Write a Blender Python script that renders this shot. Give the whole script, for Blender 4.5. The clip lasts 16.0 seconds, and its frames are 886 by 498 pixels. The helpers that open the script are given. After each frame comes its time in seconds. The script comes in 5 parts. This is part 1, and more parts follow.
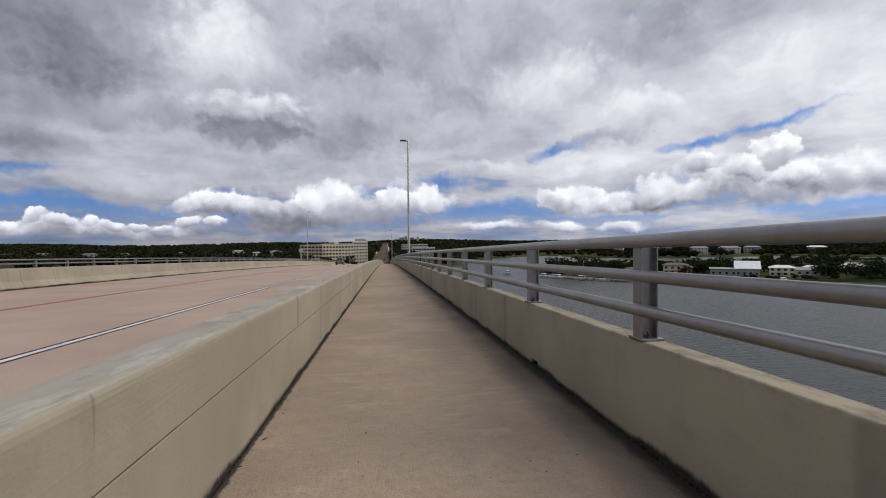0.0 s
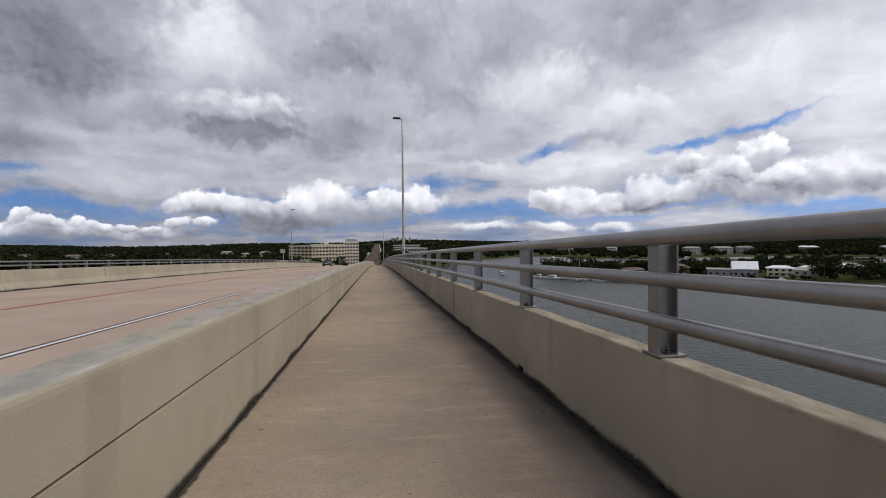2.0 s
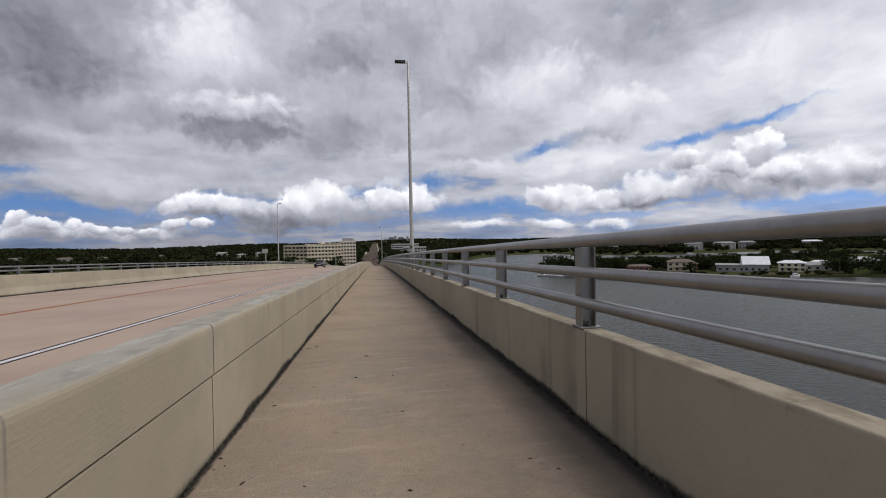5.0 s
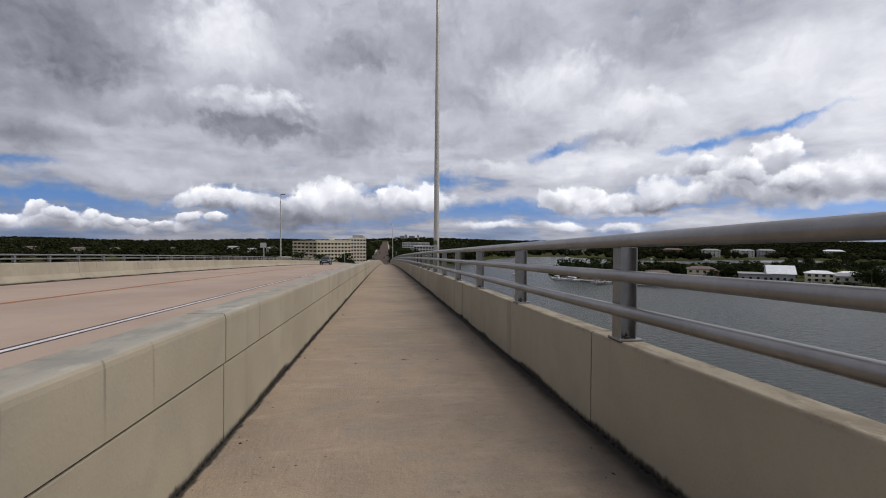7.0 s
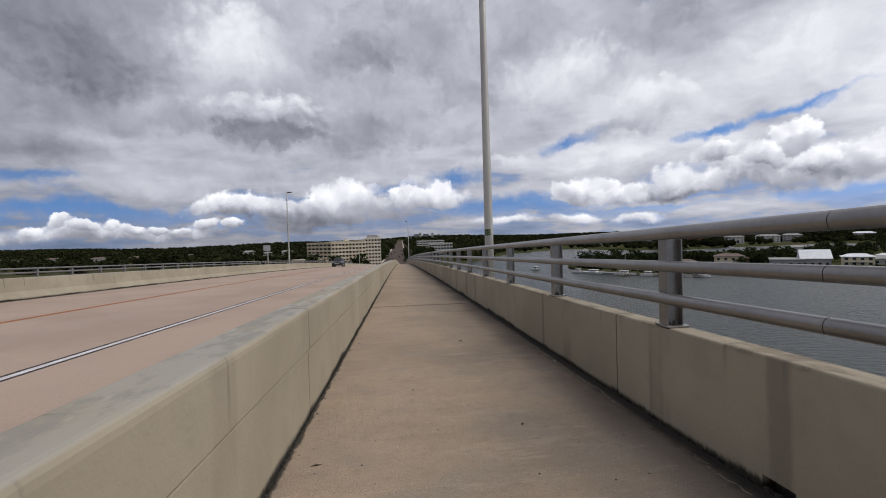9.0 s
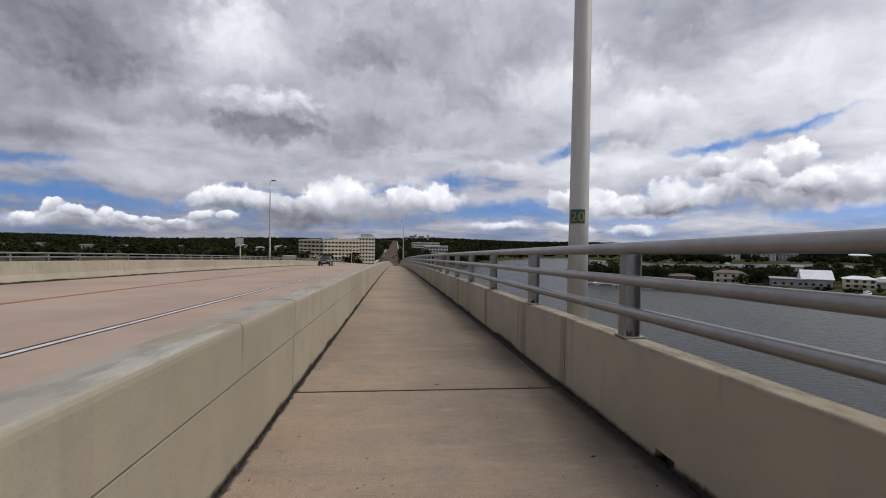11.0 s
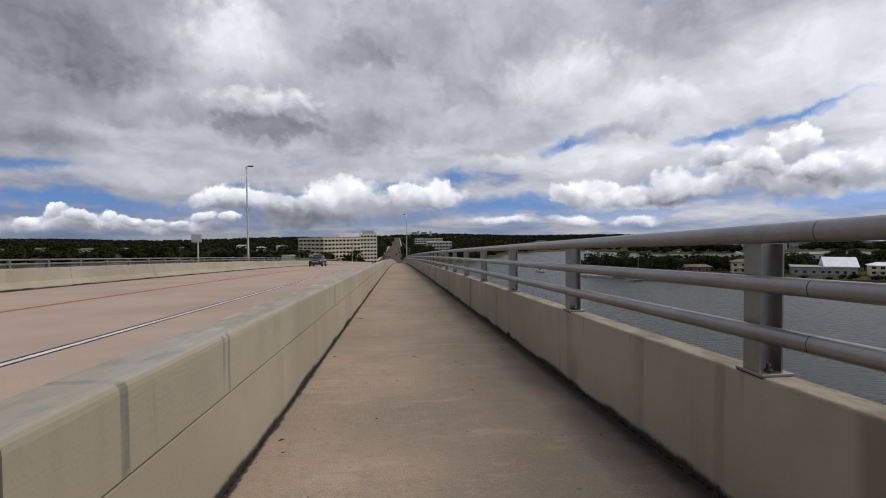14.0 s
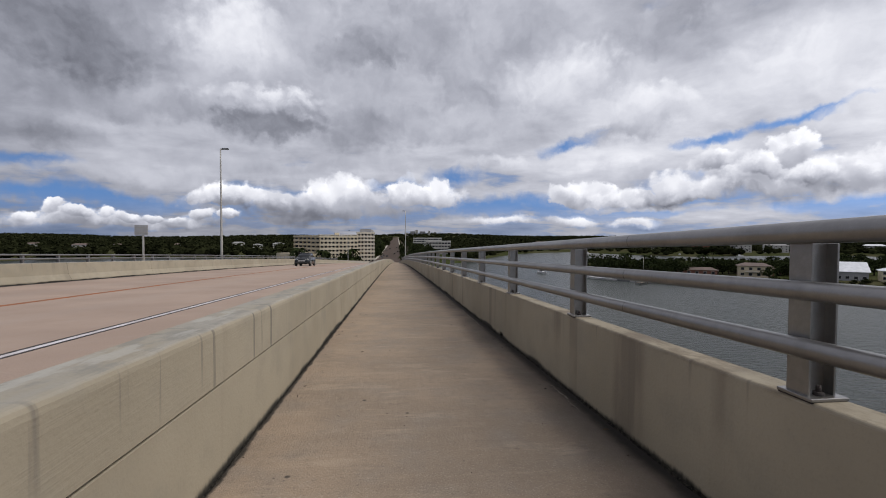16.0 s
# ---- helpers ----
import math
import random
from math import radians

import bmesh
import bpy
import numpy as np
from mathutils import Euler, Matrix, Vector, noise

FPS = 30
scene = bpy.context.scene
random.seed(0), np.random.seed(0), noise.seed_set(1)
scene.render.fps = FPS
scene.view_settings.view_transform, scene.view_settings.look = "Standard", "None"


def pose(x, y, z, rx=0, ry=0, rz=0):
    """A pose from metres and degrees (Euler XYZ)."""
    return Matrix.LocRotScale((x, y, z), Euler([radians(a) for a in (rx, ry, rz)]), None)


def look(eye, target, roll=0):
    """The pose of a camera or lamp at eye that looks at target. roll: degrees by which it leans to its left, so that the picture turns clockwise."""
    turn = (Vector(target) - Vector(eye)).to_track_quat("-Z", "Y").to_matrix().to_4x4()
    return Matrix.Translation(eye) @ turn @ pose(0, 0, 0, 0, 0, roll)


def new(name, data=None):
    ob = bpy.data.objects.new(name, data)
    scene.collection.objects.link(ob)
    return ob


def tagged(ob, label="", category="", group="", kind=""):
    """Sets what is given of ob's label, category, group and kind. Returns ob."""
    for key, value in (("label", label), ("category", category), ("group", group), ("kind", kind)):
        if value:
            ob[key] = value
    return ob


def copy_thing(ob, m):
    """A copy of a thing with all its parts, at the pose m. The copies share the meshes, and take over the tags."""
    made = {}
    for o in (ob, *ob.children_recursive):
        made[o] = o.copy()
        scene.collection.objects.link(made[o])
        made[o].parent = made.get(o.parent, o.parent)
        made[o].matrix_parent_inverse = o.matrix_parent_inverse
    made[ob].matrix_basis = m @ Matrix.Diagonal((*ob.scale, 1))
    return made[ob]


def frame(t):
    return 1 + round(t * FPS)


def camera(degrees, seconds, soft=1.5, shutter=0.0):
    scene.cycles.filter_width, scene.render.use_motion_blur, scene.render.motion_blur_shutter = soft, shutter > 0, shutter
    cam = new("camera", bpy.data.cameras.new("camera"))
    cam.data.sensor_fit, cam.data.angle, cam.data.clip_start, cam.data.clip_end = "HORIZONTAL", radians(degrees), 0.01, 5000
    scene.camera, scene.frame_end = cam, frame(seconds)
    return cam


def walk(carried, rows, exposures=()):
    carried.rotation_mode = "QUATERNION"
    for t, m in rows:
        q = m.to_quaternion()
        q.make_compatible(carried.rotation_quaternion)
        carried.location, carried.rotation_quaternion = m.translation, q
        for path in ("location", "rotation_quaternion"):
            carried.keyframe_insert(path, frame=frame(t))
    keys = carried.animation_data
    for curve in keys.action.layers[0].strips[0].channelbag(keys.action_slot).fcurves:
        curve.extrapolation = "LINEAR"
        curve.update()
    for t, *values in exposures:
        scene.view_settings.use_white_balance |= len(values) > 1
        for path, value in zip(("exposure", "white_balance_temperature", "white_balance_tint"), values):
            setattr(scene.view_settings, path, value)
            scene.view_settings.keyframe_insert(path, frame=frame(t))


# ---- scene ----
cam = camera(87.9, 16.0, soft=1.0)
PATH = [
    (0, (0.041, -2.905, 1.35), (1.279, 7.016, 1.160), -0.46),
    (0.5, (-0.018, -1.047, 1.283), (0.954, 8.903, 1.047), 0.12),
    (1, (0.035, 0.847, 1.224), (1.099, 10.786, 0.940), -1.61),
    (1.5, (0.138, 2.729, 1.171), (1.657, 12.610, 0.914), -1.89),
    (2, (0.188, 4.583, 1.125), (1.600, 14.481, 0.949), -0.52),
    (2.5, (0.231, 6.408, 1.083), (1.470, 16.329, 0.875), -0.71),
    (3, (0.274, 8.18, 1.007), (1.715, 18.073, 0.766), -1.14),
    (3.5, (0.27, 9.971, 0.96), (1.623, 19.877, 0.738), -0.22),
    (6, (0.138, 18.911, 0.685), (1.654, 28.793, 0.483), -1.71),
    (6.5, (0.165, 20.801, 0.614), (1.586, 30.698, 0.434), -0.03),
    (7, (0.179, 22.675, 0.557), (1.416, 32.596, 0.346), 0.37),
    (7.5, (0.107, 24.395, 0.492), (1.256, 34.327, 0.323), 0.99),
    (8, (-0.057, 26.059, 0.433), (0.546, 36.040, 0.297), 2.16),
    (8.5, (-0.137, 27.793, 0.404), (0.181, 37.786, 0.216), 0.32),
    (9, (-0.122, 29.468, 0.343), (0.801, 39.422, 0.074), -1.82),
    (11.5, (0.09, 38.02, 0.059), (1.116, 47.965, -0.140), 1.05),
    (12, (0.162, 39.779, -0.006), (1.482, 49.688, -0.275), -0.36),
    (12.5, (0.207, 41.578, -0.084), (1.619, 51.475, -0.335), 0.17),
    (13, (0.121, 43.27, -0.135), (1.149, 53.214, -0.372), 1.27),
    (13.5, (0.059, 44.992, -0.198), (0.882, 54.955, -0.456), 0.49),
    (14, (0.047, 46.794, -0.266), (1.024, 56.742, -0.563), -0.5),
    (14.5, (0.04, 48.582, -0.33), (1.055, 58.526, -0.630), -0.68),
    (15, (0.124, 50.399, -0.4), (1.456, 60.305, -0.716), -1.39),
    (15.5, (0.098, 52.205, -0.498), (1.384, 62.118, -0.793), 0.37),
    (16, (0.104, 54.099, -0.559), (1.119, 64.043, -0.863), 0.21),
]
walk(cam, [(t, look(eye, target, roll)) for t, eye, target, roll in PATH])

# ---------- world, sun ----------
SUN_AZ, SUN_EL = 102.0, 46.0

world = bpy.data.worlds.new("sky")
scene.world = world
world.use_nodes = True
wt = world.node_tree
for nd in list(wt.nodes):
    wt.nodes.remove(nd)


def wn(kind, **props):
    nd = wt.nodes.new(kind)
    for k, v in props.items():
        setattr(nd, k, v)
    return nd


def wire(a, b):
    wt.links.new(a, b)


def wmath(op, a, b=None, clamp=False):
    nd = wn("ShaderNodeMath", operation=op, use_clamp=clamp)
    for slot, v in enumerate((a, b)):
        if v is None:
            continue
        if isinstance(v, (int, float)):
            nd.inputs[slot].default_value = v
        else:
            wire(v, nd.inputs[slot])
    return nd.outputs[0]


def wrange(value, a, b, c, d, smooth=False):
    nd = wn("ShaderNodeMapRange", interpolation_type="SMOOTHSTEP" if smooth else "LINEAR")
    wire(value, nd.inputs[0])
    for slot, v in zip((1, 2, 3, 4), (a, b, c, d)):
        nd.inputs[slot].default_value = v
    return nd.outputs[0]


def wnoise(vector, scale, detail, rough=0.55, distortion=0.0):
    nd = wn("ShaderNodeTexNoise")
    wire(vector, nd.inputs["Vector"])
    nd.inputs["Scale"].default_value = scale
    nd.inputs["Detail"].default_value = detail
    nd.inputs["Roughness"].default_value = rough
    nd.inputs["Distortion"].default_value = distortion
    return nd


coord = wn("ShaderNodeTexCoord").outputs["Generated"]
split = wn("ShaderNodeSeparateXYZ")
wire(coord, split.inputs[0])
dx, dy, dz = split.outputs
azimuth = wmath("MULTIPLY", wmath("ARCTAN2", dx, dy), 180 / math.pi)
elevation = wmath("MULTIPLY", wmath("ARCSINE", dz), 180 / math.pi)
flat_xy = wn("ShaderNodeCombineXYZ")
wire(azimuth, flat_xy.inputs[0])
wire(elevation, flat_xy.inputs[1])
plane = flat_xy.outputs[0]

# cloud sheet seen in perspective: long streaks towards the horizon
reach = wmath("DIVIDE", 1.0, wmath("ADD", wmath("MAXIMUM", dz, 0.0), 0.16))
sheet_xy = wn("ShaderNodeCombineXYZ")
wire(wmath("MULTIPLY", dx, reach), sheet_xy.inputs[0])
wire(wmath("MULTIPLY", dy, reach), sheet_xy.inputs[1])
sheet = sheet_xy.outputs[0]

# ragged edges: the plane pushed about by noise at three scales, weaker near the horizon
fade = wrange(elevation, 0, 16, 0.56, 1.0)


def pushed(scale, amount, detail):
    low = wn("ShaderNodeVectorMath", operation="SUBTRACT")
    wire(wnoise(plane, scale, detail, 0.6).outputs["Color"], low.inputs[0])
    low.inputs[1].default_value = (0.5, 0.5, 0.5)
    out = wn("ShaderNodeVectorMath", operation="SCALE")
    wire(low.outputs[0], out.inputs[0])
    wire(wmath("MULTIPLY", fade, amount), out.inputs["Scale"])
    return out.outputs[0]


def vadd(a, b):
    nd = wn("ShaderNodeVectorMath", operation="ADD")
    wire(a, nd.inputs[0])
    wire(b, nd.inputs[1])
    return nd.outputs[0]


ragged = vadd(vadd(vadd(plane, pushed(0.11, 6.0, 2.0)), pushed(0.42, 2.2, 4.0)), pushed(1.5, 0.5, 3.0))


sunward = wn("ShaderNodeVectorMath", operation="ADD")
wire(ragged, sunward.inputs[0])
sunward.inputs[1].default_value = (0.45, 0.62, 0)
sunward = sunward.outputs[0]


def puffs(scale, detail, at=None):
    nd = wn("ShaderNodeTexVoronoi", feature="SMOOTH_F1", voronoi_dimensions="2D")
    wire(at or ragged, nd.inputs["Vector"])
    nd.inputs["Scale"].default_value = scale
    nd.inputs["Detail"].default_value = detail
    nd.inputs["Roughness"].default_value = 0.55
    nd.inputs["Smoothness"].default_value = 0.35
    return nd.outputs["Distance"]


billow = puffs(0.42, 3.0)
# relief of the cloud heaps: the side towards the sun is bright, the other grey
relief = wmath("SUBTRACT", puffs(0.30, 1.0, sunward), puffs(0.30, 1.0))
soft_noise = wnoise(ragged, 0.16, 6.0, 0.52).outputs[0]
soft_relief = wmath("SUBTRACT", soft_noise, wnoise(sunward, 0.16, 6.0, 0.52).outputs[0])
fine = wmath("ADD", wmath("MULTIPLY", puffs(0.55, 1.0), 0.40), wmath("MULTIPLY", wnoise(plane, 0.5, 9.0, 0.64).outputs[0], 0.85))
streak = wnoise(sheet, 1.1, 4.0, 0.45, 0.2).outputs[0]
streak2 = wnoise(sheet, 4.0, 9.0, 0.60, 0.3).outputs[0]

gray = wmath("ADD", wrange(streak, 0.3, 0.7, 0.40, 0.86), wrange(streak2, 0.3, 0.7, -0.08, 0.08))
# clouds are brightest round the hidden sun; towards the horizon bluish air shows between them
glow = wmath("COSINE", wmath("MULTIPLY", wmath("SUBTRACT", azimuth, SUN_AZ), math.pi / 180))
gray = wmath("MULTIPLY", gray, wrange(glow, -1.0, 1.0, 0.62, 1.22))
gray = wmath("MULTIPLY", gray, wrange(elevation, 0.5, 8.0, 0.60, 1.0))
gray = wmath("ADD", gray, wmath("MULTIPLY", soft_relief, 0.2))
cover = wrange(wmath("ADD", wmath("ADD", streak, wmath("MULTIPLY", streak2, 0.4)), wrange(elevation, 1.0, 15.0, -0.10, 0.15)), 0.50, 0.66, 0.38, 1.0, True)


def blob(az, el, wide, high, turn, soft):
    """A ragged patch of the sky: its mask, and its height from -1 to 1."""
    m = wn("ShaderNodeMapping", vector_type="TEXTURE")
    wire(ragged, m.inputs[0])
    m.inputs["Location"].default_value = (az, el, 0)
    m.inputs["Rotation"].default_value = (0, 0, radians(turn))
    m.inputs["Scale"].default_value = (wide, high, 1)
    parts = wn("ShaderNodeSeparateXYZ")
    wire(m.outputs[0], parts.inputs[0])
    flat = wn("ShaderNodeCombineXYZ")
    wire(parts.outputs[0], flat.inputs[0])
    wire(parts.outputs[1], flat.inputs[1])
    far = wn("ShaderNodeVectorMath", operation="LENGTH")
    wire(flat.outputs[0], far.inputs[0])
    d = wmath("ADD", far.outputs["Value"], wmath("MULTIPLY", wmath("SUBTRACT", fine, 0.66), 0.85))
    return wrange(d, 1.0 + 0.35 * soft, 1.0 - soft, 0.0, 1.0, True), parts.outputs[1]


def blend(a, b, mask):
    nd = wn("ShaderNodeMix", data_type="FLOAT")
    wire(mask, nd.inputs[0])
    for slot, v in ((2, a), (3, b)):
        if isinstance(v, (int, float)):
            nd.inputs[slot].default_value = v
        else:
            wire(v, nd.inputs[slot])
    return nd.outputs[0]


def gap(az, el, wide, high, turn, soft):
    global cover
    mask, _ = blob(az, el, wide, high, turn, soft)
    cover = blend(cover, 0.02, mask)


def cloud(az, el, wide, high, turn, soft, top, bottom):
    global cover, gray
    mask, height = blob(az, el, wide, high, turn, soft)
    level = wrange(height, -0.9, 0.8, bottom, top, True)
    if soft < 0.5:
        level = wmath("ADD", level, wmath("ADD", wrange(billow, 0.1, 0.75, 0.08, -0.12), wmath("MULTIPLY", relief, 0.30)))
    else:
        level = wmath("ADD", level, wmath("ADD", wrange(soft_noise, 0.3, 0.7, -0.08, 0.09), wmath("MULTIPLY", soft_relief, 0.22)))
    gray = blend(gray, level, mask)
    cover = wmath("MAXIMUM", cover, mask)


gap(-32.1, 3.7, 12.85, 1.3, 0, .8)
gap(-35.6, 7.2, 4.15, 0.8, 0, .9)
gap(43.1, 11.5, 5.5, 0.75, 10, .8)
gap(20.9, 10.6, 4.0, 0.9, 8, .9)
gap(36.2, 10.0, 4.05, 0.8, 8, .8)
gap(7.5, 7.1, 3.85, 1.0, 0, .9)
gap(0.5, 6.1, 4.15, 0.95, 0, .9)
gap(48.4, 2.8, 8.8, 1.05, 0, .9)
gap(12.4, 3.7, 13.7, 1.35, 0, .9)
cloud(-32.8, 18.1, 12.05, 7.15, 0, .95, .32, .25)
cloud(-31.9, 18.8, 6.8, 4.35, 0, .9, .27, .22)
cloud(-35.6, 9.9, 5.35, 1.5, 0, .9, .30, .25)
cloud(-18.1, 21.7, 6.8, 5.95, 0, .9, .90, .74)
cloud(2.5, 23.8, 14.9, 6.05, 6, .55, .47, .41)
cloud(-4.3, 20.8, 6.0, 2.65, 8, .5, .38, .30)
cloud(9.5, 17.2, 4.2, 3.8, 0, .6, .40, .42)
cloud(15.0, 24.3, 9.5, 4.55, 20, .6, .52, .47)
cloud(29.2, 21.0, 10.1, 2.6, 35, .5, .46, .40)
cloud(43.9, 17.2, 8.55, 4.05, 0, .9, .84, .70)
cloud(47.8, 11.7, 5.25, 1.1, 10, .9, .80, .70)
cloud(20.4, 18.1, 7.9, 3.7, 0, .9, .82, .70)
cloud(-26.1, 13.2, 9.8, 1.85, 0, .9, .44, .36)
cloud(-7.6, 15.0, 15.4, 4.7, 0, .95, .50, .38)
cloud(-14.0, 13.9, 7.3, 3.05, 0, .42, .86, .25)
cloud(-15.2, 11.7, 6.6, 1.5, 0, .9, .24, .19)
cloud(-4.3, 12.7, 7.35, 3.25, 0, .9, .38, .33)
cloud(8.1, 12.7, 10.4, 2.35, 0, .9, .52, .46)
cloud(29.3, 13.4, 6.25, 3.15, 0, 0.55, .88, .50)
cloud(25.7, 11.2, 4.75, 1.3, 0, .9, .46, .38)
cloud(-28.5, 6.5, 10.7, 1.15, 0, .9, .56, .48)
cloud(-12.1, 8.0, 16.0, 1.15, 0, .9, .52, .46)
cloud(15.1, 8.6, 8.2, 0.6, 0, .9, .72, .62)
cloud(36.8, 5.6, 17.45, 2.3, -4, .8, .62, .36)
cloud(-8.3, 3.9, 17.2, 2.7, 0, .8, .62, .42)
cloud(42.3, 4.9, 6.75, 1.6, 0, .6, .55, .30)
cloud(42.7, 8.2, 2.55, 2.35, 0, 0.18, 1.08, .55)
cloud(38.9, 6.2, 5.2, 2.05, -10, 0.29, 1.11, .42)
cloud(47.9, 6.0, 5.3, 2.1, 0, 0.33, 1.07, .46)
cloud(22.6, 5.2, 4.85, 1.9, 0, .2, 1.08, .56)
cloud(28.3, 4.6, 5.85, 1.25, 0, 0.33, 1.05, .5)
cloud(33.5, 5.0, 4.75, 1.85, 0, 0.33, 1.01, .40)
cloud(40.8, 6.7, 2.2, 1.3, 0, .26, 1.1, .5)
cloud(45.0, 6.1, 2.2, 1.2, 0, .26, 1.12, .48)
cloud(36.8, 7.7, 2.65, 1.2, 0, .28, 1.0, .5)
gap(25.8, 2.7, 10.65, 0.5, 0, .9)
cloud(-18.7, 4.4, 4.8, 1.55, 0, 0.26, 1.13, .42)
cloud(-13.4, 3.9, 4.45, 1.65, 0, 0.33, 0.93, .34)
cloud(-6.3, 4.3, 5.95, 2.75, 0, 0.29, 1.08, .34)
cloud(2.6, 5.1, 5.85, 1.95, 0, .3, 1.13, .45)
cloud(-2.3, 3.1, 10.55, 1.25, 0, .8, .42, .30)
cloud(-12.1, 2.3, 8.25, 1.05, 0, .9, .20, .17)
cloud(-28.5, 1.5, 13.5, 0.95, 0, .45, .78, .42)
for az, el, wide, high in ((-36.4, 1.9, 1.3, .6), (-34.4, 2.4, 1.0, .75), (-32.8, 1.9, 1.2, .55), (-30.6, 2.2, 1.0, .7), (-28.6, 2.0, 1.4, .6),
                           (-26.2, 2.1, 1.2, .6), (-24.0, 1.8, 1.1, .55), (-21.4, 2.4, 1.5, .8), (-18.8, 2.1, 1.2, .7)):
    cloud(az, el, wide, high, 0, .22, 1.02, .50)
cloud(13.8, 1.8, 4.55, 0.65, 0, .6, .95, .65)
cloud(21.9, 2.0, 3.55, 0.75, 0, .6, 1.0, .65)
cloud(28.3, 1.7, 3.3, 0.6, 0, .6, .95, .65)
cloud(-13.4, 1.6, 9.2, 0.65, 0, .9, .22, .20)

# pale haze over the horizon
cover = wmath("MAXIMUM", cover, wrange(elevation, 0.8, 4.6, 0.72, 0.0, True))

air = wn("ShaderNodeTexSky", sky_type="NISHITA", sun_disc=False, sun_elevation=radians(SUN_EL), sun_rotation=radians(SUN_AZ), dust_density=0.3, ozone_density=2.4)
lifted = wn("ShaderNodeVectorMath", operation="ADD")
wire(coord, lifted.inputs[0])
lifted.inputs[1].default_value = (0, 0, 0.40)
unit = wn("ShaderNodeVectorMath", operation="NORMALIZE")
wire(lifted.outputs[0], unit.inputs[0])
wire(unit.outputs[0], air.inputs["Vector"])
air_level = wn("ShaderNodeVectorMath", operation="MULTIPLY")
wire(air.outputs[0], air_level.inputs[0])
air_level.inputs[1].default_value = (0.102, 0.126, 0.150)
tint = wn("ShaderNodeMix", data_type="RGBA")
wire(wrange(gray, 0.15, 0.9, 0.0, 1.0), tint.inputs[0])
tint.inputs[6].default_value = (0.92, 0.96, 1.16, 1)
tint.inputs[7].default_value = (0.985, 0.995, 1.06, 1)
lit = wn("ShaderNodeVectorMath", operation="SCALE")
wire(tint.outputs[2], lit.inputs[0])
wire(wmath("MAXIMUM", gray, 0.06), lit.inputs["Scale"])
total = wn("ShaderNodeMix", data_type="RGBA")
wire(cover, total.inputs[0])
wire(air_level.outputs[0], total.inputs[6])
wire(lit.outputs[0], total.inputs[7])
back = wn("ShaderNodeBackground")
wire(total.outputs[2], back.inputs["Color"])
back.inputs["Strength"].default_value = 1.0
wire(back.outputs[0], wn("ShaderNodeOutputWorld").inputs["Surface"])

sun = new("sun", bpy.data.lights.new("sun", "SUN"))
sun.data.energy, sun.data.angle, sun.data.color = 1.75, radians(30), (1.0, 0.93, 0.84)
sun.matrix_world = look((0, 0, 60), (-60 * math.cos(radians(SUN_EL)) * math.sin(radians(SUN_AZ)),
                                     -60 * math.cos(radians(SUN_EL)) * math.cos(radians(SUN_AZ)), 60 - 60 * math.sin(radians(SUN_EL))))

# ---------- materials ----------


def material(name, base, other=None, scale=1.0, rough=0.8, metal=0.0, bump=0.0, bump_scale=None, stretch=(1, 1, 1), spread=(0.35, 0.65), vary=0.0):
    """Two tones mixed by noise at two scales, with grain as relief."""
    m = bpy.data.materials.new(name)
    m.use_nodes = True
    t = m.node_tree
    p = t.nodes["Principled BSDF"]
    p.inputs["Roughness"].default_value, p.inputs["Metallic"].default_value = rough, metal
    other = other or tuple(c * 0.75 for c in base)
    co = t.nodes.new("ShaderNodeTexCoord")
    mp = t.nodes.new("ShaderNodeMapping")
    mp.inputs["Scale"].default_value = stretch
    t.links.new(co.outputs["Object"], mp.inputs[0])
    big, small = t.nodes.new("ShaderNodeTexNoise"), t.nodes.new("ShaderNodeTexNoise")
    for nd, s, d in ((big, scale, 4), (small, scale * 9, 6)):
        t.links.new(mp.outputs[0], nd.inputs["Vector"])
        nd.inputs["Scale"].default_value, nd.inputs["Detail"].default_value = s, d
    add = t.nodes.new("ShaderNodeMath")
    add.operation = "MULTIPLY_ADD"
    t.links.new(small.outputs[0], add.inputs[0])
    add.inputs[1].default_value = 0.45
    t.links.new(big.outputs[0], add.inputs[2])
    rg = t.nodes.new("ShaderNodeMapRange")
    t.links.new(add.outputs[0], rg.inputs[0])
    rg.inputs[1].default_value, rg.inputs[2].default_value = spread[0] + 0.22, spread[1] + 0.22
    mx = t.nodes.new("ShaderNodeMix")
    mx.data_type = "RGBA"
    t.links.new(rg.outputs[0], mx.inputs[0])
    mx.inputs[6].default_value, mx.inputs[7].default_value = (*other, 1), (*base, 1)
    out = mx.outputs[2]
    if vary:
        info = t.nodes.new("ShaderNodeObjectInfo")
        hsv = t.nodes.new("ShaderNodeHueSaturation")
        r2 = t.nodes.new("ShaderNodeMapRange")
        t.links.new(info.outputs["Random"], r2.inputs[0])
        r2.inputs[3].default_value, r2.inputs[4].default_value = 1 - vary, 1 + vary
        t.links.new(r2.outputs[0], hsv.inputs["Value"])
        t.links.new(out, hsv.inputs["Color"])
        out = hsv.outputs[0]
    t.links.new(out, p.inputs["Base Color"])
    if bump:
        grain = t.nodes.new("ShaderNodeTexNoise")
        t.links.new(mp.outputs[0], grain.inputs["Vector"])
        grain.inputs["Scale"].default_value, grain.inputs["Detail"].default_value = bump_scale or scale * 25, 5
        bp = t.nodes.new("ShaderNodeBump")
        bp.inputs["Strength"].default_value, bp.inputs["Distance"].default_value = bump, 0.02
        t.links.new(grain.outputs[0], bp.inputs["Height"])
        t.links.new(bp.outputs[0], p.inputs["Normal"])
    return m


